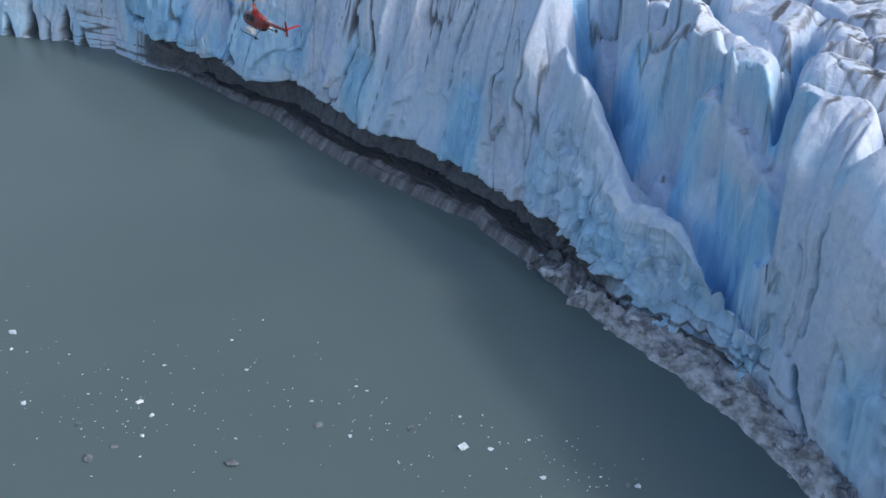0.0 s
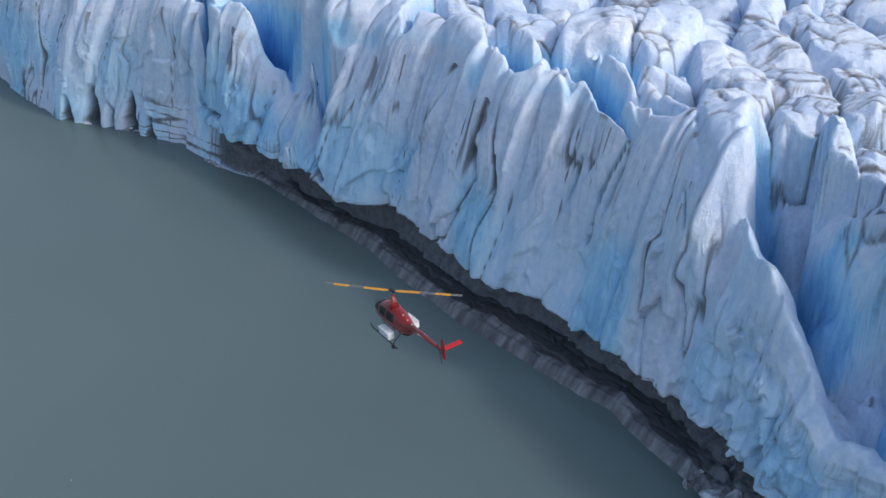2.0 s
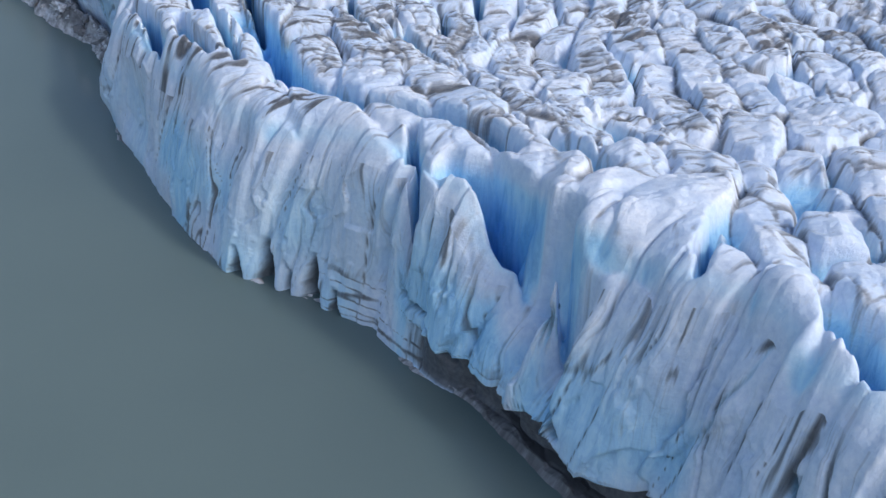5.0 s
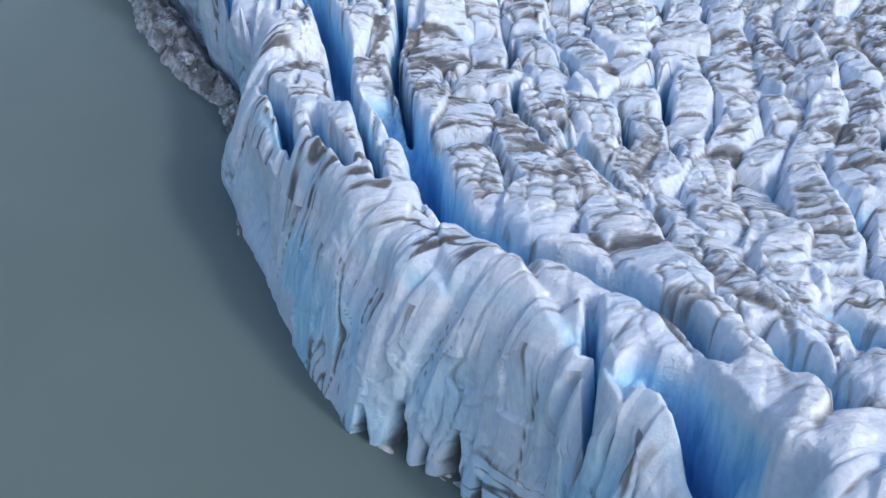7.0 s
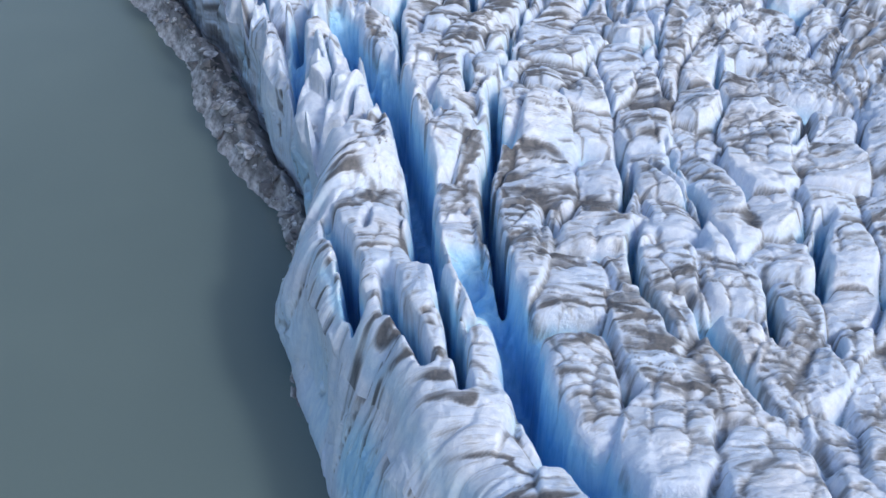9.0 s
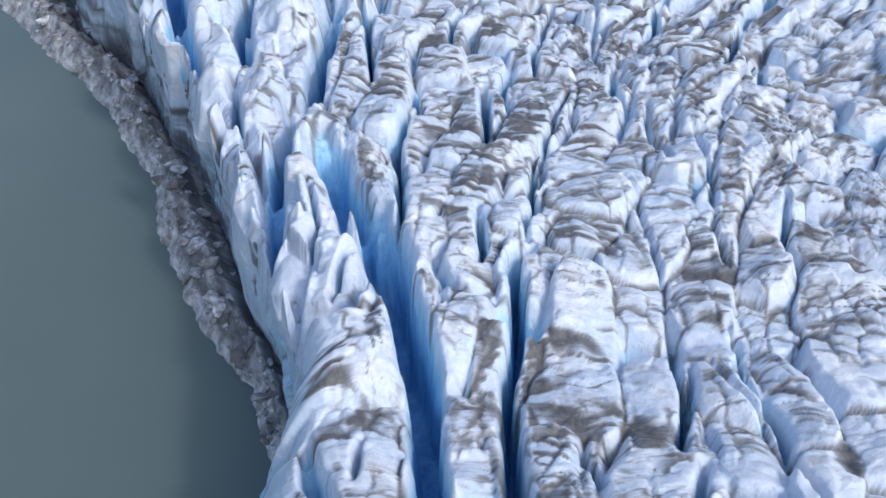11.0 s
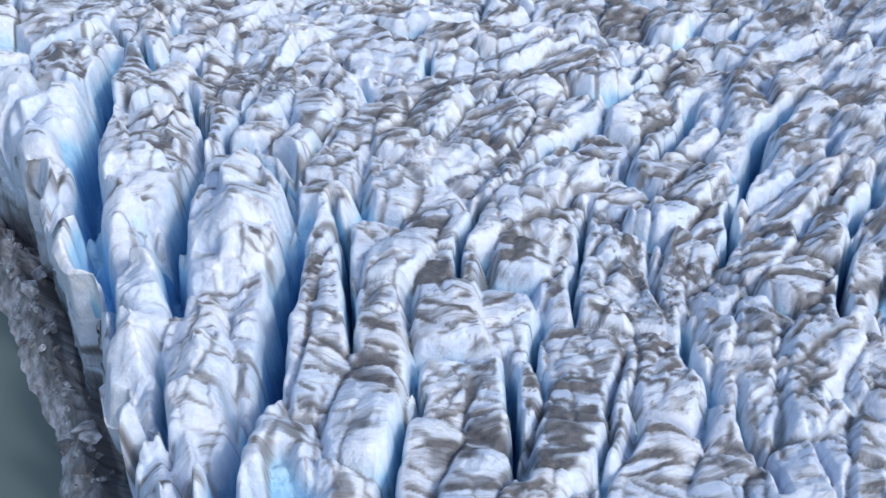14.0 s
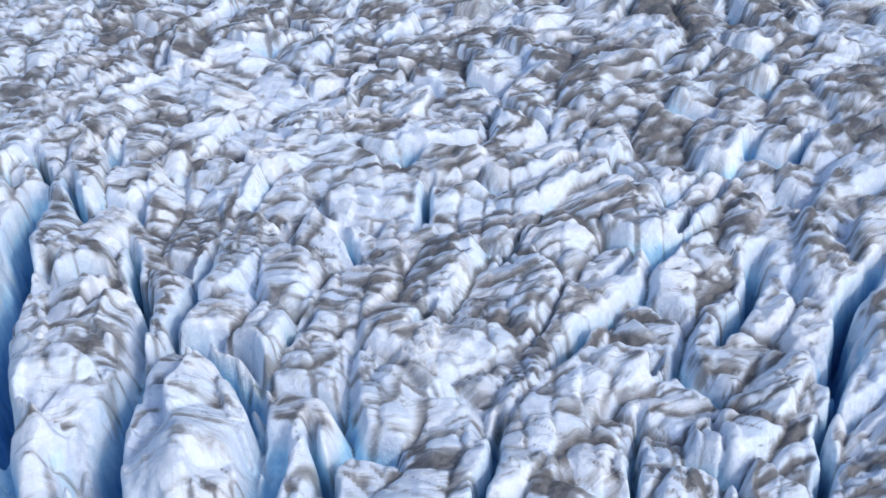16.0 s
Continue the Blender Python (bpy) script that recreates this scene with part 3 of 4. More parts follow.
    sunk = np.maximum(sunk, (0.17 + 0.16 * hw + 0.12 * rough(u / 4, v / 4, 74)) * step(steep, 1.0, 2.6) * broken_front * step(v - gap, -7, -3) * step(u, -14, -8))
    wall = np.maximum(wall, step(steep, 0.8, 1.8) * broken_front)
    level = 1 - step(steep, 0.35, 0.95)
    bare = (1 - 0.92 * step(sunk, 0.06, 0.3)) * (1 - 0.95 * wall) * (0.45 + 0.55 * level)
    wear = (0.5 + 0.5 * rough(u / 4, v / 4, 73)) * (1 - 0.9 * beyond)
    seam, crack = seam * (1 - beyond), crack * (1 - beyond)
    wu, wv = u + 4 * rough(u / 9, v / 9, 115), v + 3 * rough(u / 8, v / 8, 116)
    moraine = np.exp(-((wu - 425) / 4.5) ** 2 - ((wv - 150) / 9) ** 2) + np.exp(-((wu - 466) / 7) ** 2 - ((wv - 130) / 12) ** 2)
    band = np.maximum(band, np.clip(1.2 * moraine * (0.7 + 0.5 * rough(u / 1.5, v / 1.5, 117)), 0, 1))
    silt = step(cloud(x / 4.5, k * 1.7, 160, 4, 0.6), -0.1, 0.8) * level * calm * (0.3 + 0.7 * amount) * (1 - 0.3 * m0)
    dusty = along([(235, 0), (265, 1), (320, 1), (345, 0)], u) * (1 - step(d, 50, 80)) + 0.5 * step(u, 380, 440)
    band = np.maximum(band, (0.34 + 0.3 * dusty) * silt)
    crest = step(u, 45, 60) * (1 - step(u, 280, 300)) * (1 - step(d, 7, 13)) * along([(150, 0.7), (175, 1.7)], u)
    band = np.maximum(band, crest * np.maximum(near_line, 0.8 * wash1 / 0.6) * step(rough(x / 8, k * 0.7, 162), -0.7, 0.0))
    load = bare * (0.75 + 0.7 * amount) * (0.55 + 0.8 * wear) * (1 + 0.45 * turned)
    dirt_shade = np.clip(np.maximum(band * load, np.maximum(0.7 * crack, 0.95 * seam) * (1 - step(sunk, 0.3, 0.6))), 0, 1)
    dirt_shade[1:-1, 1:-1] = 0.6 * dirt_shade[1:-1, 1:-1] + 0.1 * (dirt_shade[1:-1, :-2] + dirt_shade[1:-1, 2:] + dirt_shade[:-2, 1:-1] + dirt_shade[2:, 1:-1])
    return height, np.clip(sunk, 0, 1), dirt_shade, np.clip(0.15 + 0.9 * amount, 0, 1) * bare * (1 - 0.45 * m0) * (1 - 0.3 * step(d, 4, 12)), x, k, load


# ---- materials ----
def material(name):
    m = bpy.data.materials.new(name)
    m.use_nodes = True
    return m, m.node_tree.nodes, m.node_tree.links, m.node_tree.nodes["Principled BSDF"]


def node(nodes, kind, **values):
    n = nodes.new(kind)
    for key, value in values.items():
        n.inputs[key.replace("_", " ")].default_value = value
    return n


def ramp(nodes, links, source, *stops):
    r = nodes.new("ShaderNodeValToRGB")
    while len(r.color_ramp.elements) < len(stops):
        r.color_ramp.elements.new(0.5)
    for el, (pos, col) in zip(r.color_ramp.elements, stops):
        el.position = pos
        el.color = (*col, 1) if len(col) == 3 else col
    links.new(source, r.inputs[0])
    return r.outputs[0]


def mix(nodes, links, factor, one, two, blend='MIX'):
    m = nodes.new("ShaderNodeMix")
    m.data_type, m.blend_type = 'RGBA', blend
    for socket, value in ((m.inputs[0], factor), (m.inputs[6], one), (m.inputs[7], two)):
        if isinstance(value, bpy.types.NodeSocket):
            links.new(value, socket)
        else:
            socket.default_value = value if isinstance(value, float) else (*value, 1)
    return m.outputs[2]


def math_node(nodes, links, operation, *values):
    m = nodes.new("ShaderNodeMath")
    m.operation = operation
    for socket, value in zip(m.inputs, values):
        if isinstance(value, bpy.types.NodeSocket):
            links.new(value, socket)
        else:
            socket.default_value = value
    return m.outputs[0]


def attribute(nodes, name):
    n = nodes.new("ShaderNodeAttribute")
    n.attribute_name = name
    return n.outputs["Fac"]


def ice_material():
    m, n, l, p = material("glacier_ice")
    geo = n.new("ShaderNodeNewGeometry")
    fine = node(n, "ShaderNodeTexNoise", Scale=0.9, Detail=6.0, Roughness=0.62)
    wide = node(n, "ShaderNodeTexNoise", Scale=0.11, Detail=4.0)
    for t in (fine, wide):
        l.new(geo.outputs["Position"], t.inputs["Vector"])
    crust = ramp(n, l, fine.outputs[0], (0.3, (0.61, 0.695, 0.835)), (0.5, (0.71, 0.785, 0.905)), (0.7, (0.81, 0.865, 0.955)))
    tint = ramp(n, l, wide.outputs[0], (0.35, (0.86, 0.93, 1.0)), (0.65, (1.0, 0.99, 0.98)))
    crust = mix(n, l, 1.0, crust, tint, 'MULTIPLY')
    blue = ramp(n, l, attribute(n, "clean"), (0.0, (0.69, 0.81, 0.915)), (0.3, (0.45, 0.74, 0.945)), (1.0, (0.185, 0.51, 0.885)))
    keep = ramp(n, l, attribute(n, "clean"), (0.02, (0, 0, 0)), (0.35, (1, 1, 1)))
    upright = n.new("ShaderNodeVectorMath")
    upright.operation = 'MULTIPLY'
    upright.inputs[1].default_value = (0.55, 0.55, 0.12)
    l.new(geo.outputs["Position"], upright.inputs[0])
    veins = node(n, "ShaderNodeTexNoise", Scale=1.0, Detail=6.0, Roughness=0.65, Distortion=0.7)
    l.new(upright.outputs[0], veins.inputs["Vector"])
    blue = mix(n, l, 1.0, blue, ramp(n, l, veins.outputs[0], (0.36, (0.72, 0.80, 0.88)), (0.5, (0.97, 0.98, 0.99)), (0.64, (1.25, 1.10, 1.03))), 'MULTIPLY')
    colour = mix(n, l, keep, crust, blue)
    # grit: broad bands from the grooves, thin streaks between them; plus painted cave shade
    flow = n.new("ShaderNodeCombineXYZ")
    l.new(attribute(n, "flow_x"), flow.inputs[0])
    l.new(attribute(n, "flow_y"), flow.inputs[1])
    stretch = n.new("ShaderNodeVectorMath")
    stretch.operation = 'MULTIPLY'
    stretch.inputs[1].default_value = (1.1, 1.8, 1)
    l.new(flow.outputs[0], stretch.inputs[0])
    streak = node(n, "ShaderNodeTexNoise", Scale=1.0, Detail=6.0, Roughness=0.68, Distortion=0.8)
    l.new(stretch.outputs[0], streak.inputs["Vector"])
    thin = ramp(n, l, streak.outputs[0], (0.53, (0, 0, 0)), (0.62, (0.45, 0.45, 0.45)), (0.72, (0.8, 0.8, 0.8)))
    thin = mix(n, l, 1.0, thin, attribute(n, "grime"), 'MULTIPLY')
    ragged = math_node(n, l, 'MULTIPLY_ADD', streak.outputs[0], 0.75, math_node(n, l, 'MULTIPLY_ADD', fine.outputs[0], 0.35, attribute(n, "dirt_shade")))
    where = ramp(n, l, math_node(n, l, 'MULTIPLY', ragged, 0.5), (0.37, (0, 0, 0)), (0.46, (0.28, 0.28, 0.28)), (0.56, (0.66, 0.66, 0.66)), (0.70, (0.92, 0.92, 0.92)))
    where = mix(n, l, 1.0, thin, where, 'SCREEN')
    grit = ramp(n, l, fine.outputs[0], (0.35, (0.06, 0.059, 0.062)), (0.7, (0.145, 0.143, 0.148)))
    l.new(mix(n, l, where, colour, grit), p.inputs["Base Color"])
    p.inputs["Roughness"].default_value = 0.55
    p.inputs["IOR"].default_value = 1.31
    bump = node(n, "ShaderNodeBump", Strength=0.8, Distance=0.32)
    grain = node(n, "ShaderNodeTexNoise", Scale=2.4, Detail=4.0, Roughness=0.6)
    l.new(geo.outputs["Position"], grain.inputs["Vector"])
    pits = node(n, "ShaderNodeBump", Strength=0.7, Distance=0.16)
    l.new(grain.outputs[0], pits.inputs["Height"])
    l.new(fine.outputs[0], bump.inputs["Height"])
    l.new(pits.outputs[0], bump.inputs["Normal"])
    ribbed = n.new("ShaderNodeVectorMath")
    ribbed.operation = 'MULTIPLY'
    ribbed.inputs[1].default_value = (0.75, 3.0, 1)
    l.new(flow.outputs[0], ribbed.inputs[0])
    rib = node(n, "ShaderNodeTexNoise", Scale=1.0, Detail=5.0, Roughness=0.6, Distortion=0.6)
    l.new(ribbed.outputs[0], rib.inputs["Vector"])
    flutes = node(n, "ShaderNodeBump", Distance=0.3)
    l.new(rib.outputs[0], flutes.inputs["Height"])
    l.new(flutes.outputs[0], pits.inputs["Normal"])
    for b in (flutes, pits, bump):
        l.new(attribute(n, "crisp"), b.inputs["Strength"])
    l.new(bump.outputs[0], p.inputs["Normal"])
    return m


def berm_material():
    m, n, l, p = material("dirty_basal_ice")
    fine = node(n, "ShaderNodeTexNoise", Scale=0.33, Detail=8.0, Roughness=0.66)
    flow = n.new("ShaderNodeCombineXYZ")
    for i, name in enumerate(("flow_x", "flow_y")):
        l.new(attribute(n, name), flow.inputs[i])
    l.new(flow.outputs[0], fine.inputs["Vector"])
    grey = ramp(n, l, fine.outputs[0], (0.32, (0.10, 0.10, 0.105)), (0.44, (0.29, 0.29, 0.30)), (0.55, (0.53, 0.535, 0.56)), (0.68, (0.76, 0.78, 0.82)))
    l.new(mix(n, l, attribute(n, "dirt_shade"), grey, (0.06, 0.06, 0.065)), p.inputs["Base Color"])
    p.inputs["Roughness"].default_value = 0.6
    bump = node(n, "ShaderNodeBump", Strength=0.8, Distance=0.4)
    l.new(fine.outputs[0], bump.inputs["Height"])
    l.new(bump.outputs[0], p.inputs["Normal"])
    return m


def water_material():
    m, n, l, p = material("silty_lake_water")
    geo = n.new("ShaderNodeNewGeometry")
    wide = node(n, "ShaderNodeTexNoise", Scale=0.012, Detail=3.0)
    small = node(n, "ShaderNodeTexNoise", Scale=1.1, Detail=4.0)
    for t in (wide, small):
        l.new(geo.outputs["Position"], t.inputs["Vector"])
    l.new(ramp(n, l, wide.outputs[0], (0.3, (0.116, 0.162, 0.162)), (0.7, (0.137, 0.187, 0.183))), p.inputs["Base Color"])
    p.inputs["Roughness"].default_value = 0.12
    p.inputs["IOR"].default_value = 1.333
    bump = node(n, "ShaderNodeBump", Strength=0.25, Distance=0.08)
    l.new(small.outputs[0], bump.inputs["Height"])
    l.new(bump.outputs[0], p.inputs["Normal"])
    return m


ICE, BERM, WATER = ice_material(), berm_material(), water_material()


def sheet(name, x, y, z, mat, **attributes):
    """A smooth mesh over a rectangular array of points."""
    rows, cols = x.shape
    me = bpy.data.meshes.new(name)
    me.vertices.add(rows * cols)
    me.vertices.foreach_set("co", np.stack([x, y, z], -1).astype(np.float32).ravel())
    i = np.arange(rows * cols).reshape(rows, cols)
    quads = np.stack([i[:-1, :-1], i[1:, :-1], i[1:, 1:], i[:-1, 1:]], -1).reshape(-1, 4)
    me.loops.add(quads.size)
    me.polygons.add(len(quads))
    me.loops.foreach_set("vertex_index", quads.ravel().astype(np.int32))
    me.polygons.foreach_set("loop_start", np.arange(0, quads.size, 4, dtype=np.int32))
    me.polygons.foreach_set("use_smooth", np.ones(len(quads), bool))
    me.update(calc_edges=True)
    for key, values in attributes.items():
        me.attributes.new(key, 'FLOAT', 'POINT').data.foreach_set("value", values.astype(np.float32).ravel())
    me.materials.append(mat)
    return new(name, me)


def smooth_seam(below, above):
    """Shares the shading normals along the row where two sheets meet."""
    cols = len(COLS)
    normals = []
    for ob in (below, above):
        values = np.empty(len(ob.data.vertices) * 3, np.float32)
        ob.data.vertices.foreach_get("normal", values)
        normals.append(values.reshape(-1, 3))
    both = normals[0][-cols:] + normals[1][:cols]
    both /= np.maximum(np.linalg.norm(both, axis=1, keepdims=True), 1e-6)
    normals[0][-cols:], normals[1][:cols] = both, both
    for ob, values in zip((below, above), normals):
        ob.data.normals_split_custom_set_from_vertices(values)


def to_world(u, v):
    return ORIGIN[0] + u * EU[0] + v * EV[0], ORIGIN[1] + u * EU[1] + v * EV[1]


# ---- lake ----
def lake():
    bm = bmesh.new()
    bmesh.ops.create_grid(bm, x_segments=8, y_segments=8, size=4000)
    me = bpy.data.meshes.new("water")
    bm.to_mesh(me)
    me.materials.append(WATER)
    ob = new("water", me)
    tagged(ob, "calm grey-green silty glacial lake water", "lake", kind="structure")


lake()

# ---- glacier ----
COLS = np.concatenate([np.linspace(-900, -250, 20)[:-1], np.arange(-250, -100, 2.0), np.arange(-100, -70, 0.8), np.arange(-70, -24, 0.5), np.arange(-24, 500, 0.31), np.arange(500, 560, 0.5), np.arange(560, 590, 0.8), np.arange(590, 720, 2.0), np.linspace(720, 1500, 25)])
DEEP = np.concatenate([[0, 0.06, 0.16, 0.3, 0.5, 0.75], np.arange(1.0, 105, 0.31), np.arange(105, 190, 0.7), np.arange(190, 320, 2.0), np.linspace(320, 1500, 25)])


SHELF_GROUND = []


def glacier():
    u, d = np.meshgrid(COLS, DEEP)
    v = along(SHORE, u) + along(SHELF, u) + along(LEANING, u) + d
    z, clean, dirt_shade, grime, field_x, field_y, load = surface(u, v)
    # the face: from the water up to the lip
    rim, rim_clean = z[0], clean[0]
    n = 110
    p = np.linspace(0, 1, n)[:, None]
    uu = np.repeat(COLS[None, :], n, 0)
    zz = -1.0 + p * (rim + 1.0)
    foot = along(SHORE, uu) + along(SHELF, uu)
    lean = along(LEANING, uu)
    off = lean * (0.6 * p + 0.4 * p ** 4)
    fade = np.clip(1 - p ** 6, 0, 1)
    fx, fy = across(uu, zz - rim)
    band, thin_band = grit_lines(fx, fy)
    band = band ** (2 + 0.6 * (1 - p ** 4)) * step(rough(fx / 9, fy * 0.5, 141) + 1.3 * p ** 3, -0.55, 0.2)
    rib, groove = pillars(uu, zz)
    _, _, sw, ox, oy = cells(uu / 5.5 + 0.3 * rough(uu / 4, zz / 4, 86) + 0.03 * zz, zz / 15, 87)
    facet = 0.8 * sw + 1.3 * (ox * np.sin(50 * sw) + oy * np.cos(70 * sw))
    grip = 0.25 + 0.75 * step(zz, 0.5, 7)
    rib = rib * along([(30, 0.35), (50, 0.62), (140, 0.62), (165, 0.8), (640, 0.8)], uu) * (0.4 + 0.6 * step(zz, 2, 18)) * along([(150, 1.5), (175, 0.8), (250, 0.8), (280, 1.2)], uu)
    off = off + fade * grip * (along([(150, 1.1), (175, 0.6), (250, 0.6), (280, 0.8)], uu) * band + along([(150, 0.7), (175, 0.45), (250, 0.45), (280, 0.8)], uu) * facet + 2.2 * rough(uu / 21, zz / 45, 99) + 0.08 * cloud(uu / 1.7, zz / 4.0, 82, 3))
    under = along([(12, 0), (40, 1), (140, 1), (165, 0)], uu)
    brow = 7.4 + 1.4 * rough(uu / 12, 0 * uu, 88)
    # the undercut notch below the brow; it gets the darkest colour
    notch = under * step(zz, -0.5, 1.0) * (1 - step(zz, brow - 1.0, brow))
    _, _, fw, ox, oy = cells(uu / 4.5 + 0.2 * rough(uu / 2, zz / 2, 102), zz / 9 + 0.2 * rough(uu / 2, zz / 2, 103), 104)
    off = off + grip * fade * 0.5 * (0.3 * fw + 0.6 * (ox * np.sin(50 * fw) + oy * np.cos(70 * fw)))
    off = off + 2.8 * notch - 1.0 * under * step(zz, brow - 1.0, brow) * (1 - step(zz, brow, brow + 14))
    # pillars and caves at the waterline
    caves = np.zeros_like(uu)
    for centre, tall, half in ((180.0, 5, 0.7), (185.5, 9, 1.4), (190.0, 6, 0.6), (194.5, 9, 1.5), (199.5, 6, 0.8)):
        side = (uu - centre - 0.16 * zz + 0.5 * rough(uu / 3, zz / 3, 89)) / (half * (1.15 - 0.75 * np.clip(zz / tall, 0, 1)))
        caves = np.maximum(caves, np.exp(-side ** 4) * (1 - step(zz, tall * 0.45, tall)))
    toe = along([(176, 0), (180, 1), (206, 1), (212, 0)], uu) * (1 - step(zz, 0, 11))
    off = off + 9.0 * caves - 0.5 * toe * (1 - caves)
    up = zz / np.maximum(rim, 1)
    keep = np.clip(0.4 + 0.6 * step(up + 0.3 * rough(uu / 5, zz / 12, 98), 0.35, 1.0) + 0.3 * rough(uu / 15, zz / 20, 83), 0, 1)
    smear, _ = washes(fx, fy, 120, 6.2, 0.7)
    face_dirt_shade = np.maximum(np.minimum(1, 1.2 * band * keep) * along([(5, 0.35), (45, 1)], uu) * ((1 - p ** 4) + load[0] * p ** 4), along([(150, 0.5), (175, 0.9), (280, 0.9), (300, 0.4)], uu) * smear * np.sqrt(load[0]) * step(zz - rim, -11, 0))
    face_dirt_shade = np.maximum(face_dirt_shade, 0.75 * thin_band * step(rough(fx / 6, fy * 0.8, 164), -0.1, 0.35) * step(zz - rim, -20, -4) * along([(20, 0.3), (50, 1), (250, 1), (290, 0.6)], uu))
    layers = along([(-30, 0), (-12, 1), (50, 1), (60, 0.3), (110, 0.3), (130, 1), (180, 1), (190, 0), (290, 0), (320, 1), (640, 1)], uu)
    strata_dark = np.exp(-(rough(uu / 40, zz / 1.3 + uu / 60, 93) / 0.12) ** 2) * (1 - step(zz, 6, 12)) * layers
    soiled = along([(280, 0), (330, 0.5), (390, 1), (640, 1)], uu) * (1 - step(zz + 4 * rough(uu / 9, zz / 5, 77), 8, 20))
    face_dirt_shade = np.maximum(face_dirt_shade, 1.0 * groove * np.sqrt(keep) * step(rough(uu / 9, zz / 14, 156), -0.6, 0.1) * along([(5, 0.35), (45, 1)], uu))
    # the shade inside the caves is put into the colour here
    face_dirt_shade = np.clip(np.maximum(np.maximum(face_dirt_shade, 0.8 * strata_dark), soiled * (0.6 + 0.35 * rough(uu / 7, zz / 1.6, 78))) + 0.8 * caves, 0, 1) + 3.0 * notch + 2.0 * caves
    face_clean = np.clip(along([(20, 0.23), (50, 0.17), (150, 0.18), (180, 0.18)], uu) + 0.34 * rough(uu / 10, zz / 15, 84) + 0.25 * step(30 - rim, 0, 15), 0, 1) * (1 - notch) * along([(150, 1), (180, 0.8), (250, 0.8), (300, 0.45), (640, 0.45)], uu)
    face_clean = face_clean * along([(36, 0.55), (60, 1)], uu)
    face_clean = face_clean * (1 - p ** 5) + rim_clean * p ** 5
    # the caves' painted shade is blue as well
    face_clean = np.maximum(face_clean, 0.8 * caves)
    crush = along([(-14, 0), (-10, 1), (36, 1), (44, 0)], uu)
    _, _, gw, ox, oy = cells(uu / 3.2 + 0.3 * rough(uu, zz, 43), zz / 3.2, 44)
    off = off + crush * fade * (0.9 * gw + 1.4 * (ox * np.sin(50 * gw) + oy * np.cos(70 * gw)))
    split = np.zeros_like(uu)
    wander = uu + 0.5 * rough(uu / 3, zz / 3, 163)
    for half, deep, *points in FACE_CRACKS:
        for (u0, z0), (u1, z1) in zip(points, points[1:]):
            t = np.clip(((wander - u0) * (u1 - u0) + (zz - z0) * (z1 - z0)) / ((u1 - u0) ** 2 + (z1 - z0) ** 2), 0, 1)
            split = np.maximum(split, deep * np.exp(-(np.hypot(wander - u0 - t * (u1 - u0), zz - z0 - t * (z1 - z0)) / half) ** 2))
    off = off + split * fade
    # the cracks are coloured darker and bluer than the face
    face_dirt_shade = np.maximum(face_dirt_shade, 0.55 * np.clip(split / 1.5, 0, 1))
    face_clean = np.maximum(face_clean, 0.5 * np.clip(split / 2, 0, 1))
    off = off - rib
    off[-1] = lean[-1] - rib[-1]
    x, y = to_world(uu, foot + off)
    face = sheet("ice_cliff", x, y, zz, ICE, clean=face_clean, dirt_shade=face_dirt_shade, grime=(1.0 - 0.1 * p ** 5) * np.maximum(grime[0], 0.55) * step(up + 0.35 * rough(uu / 4, zz / 9, 96) + 0.2 * rough(uu / 1.5, zz / 4, 97), 0.15, 1.0), flow_x=fx, flow_y=fy, crisp=0.55 + 0 * zz)
    x, y = to_world(u, v - rib[-1] * np.exp(-d / 5))
    field = sheet("ice_field", x, y, z, ICE, clean=clean, dirt_shade=dirt_shade, grime=grime, flow_x=field_x, flow_y=field_y, crisp=0.55 + 0.35 * step(d, 2, 14))
    # the grey shelf of basal ice and rubble along the water
    q = np.linspace(0, 1, 60)[:, None]
    su = np.repeat(COLS[None, :], 60, 0)
    width = along(SHELF, su) + 5.0
    sv = along(SHORE, su) + q * width + (1 - q) * along([(10, 0.7), (40, 0.3), (150, 0.3), (180, 0.7)], su) * cloud(su / 4, q * 3, 90, 3)
    tall = along([(-60, 4), (0, 4), (40, 2.6), (130, 2.2), (165, 0.5), (262, 0.5), (290, 4), (330, 5.5), (640, 6.5)], su)
    r1, r2, rw, ox, oy = cells(su / 3.6 + 0.3 * rough(su, sv, 45), sv / 2.2, 94)
    rubble = np.clip((r2 - r1) * 2, 0, 1) * 0.5 + 0.5 * rw + (ox * np.sin(50 * rw) + oy * np.cos(70 * rw))
    heap = along([(-60, 1), (20, 0.6), (40, 0.1), (262, 0.2), (290, 0.8), (640, 1)], su)
    moat = along([(280, 0), (300, 1), (640, 1)], su) * step(q, 0.5, 0.78)
    sz = -0.6 + tall * (step(q, 0, 0.16) * 0.75 + 0.25 * q) * (1 - 0.75 * moat) + along([(280, 0), (300, 1.6), (640, 1.6)], su) * np.exp(-((q - 0.4) / 0.16) ** 2) + step(q, 0.02, 0.2) * (2.3 * heap * rubble + 0.6 * heap * cloud(su / 6, sv / 6, 91, 3))
    sz = chisel(su, sv, sz, 1.1 + 0 * sz)
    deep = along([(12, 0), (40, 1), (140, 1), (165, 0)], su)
    strata_dark = np.clip(along([(0, 0.0), (40, 0.28)], su) + 1.6 * rough(su / 25, sv * 0.75 + 0.5 * rough(su / 6, sv / 3, 157), 92), 0, 1) * step(q, 0.1, 0.25)
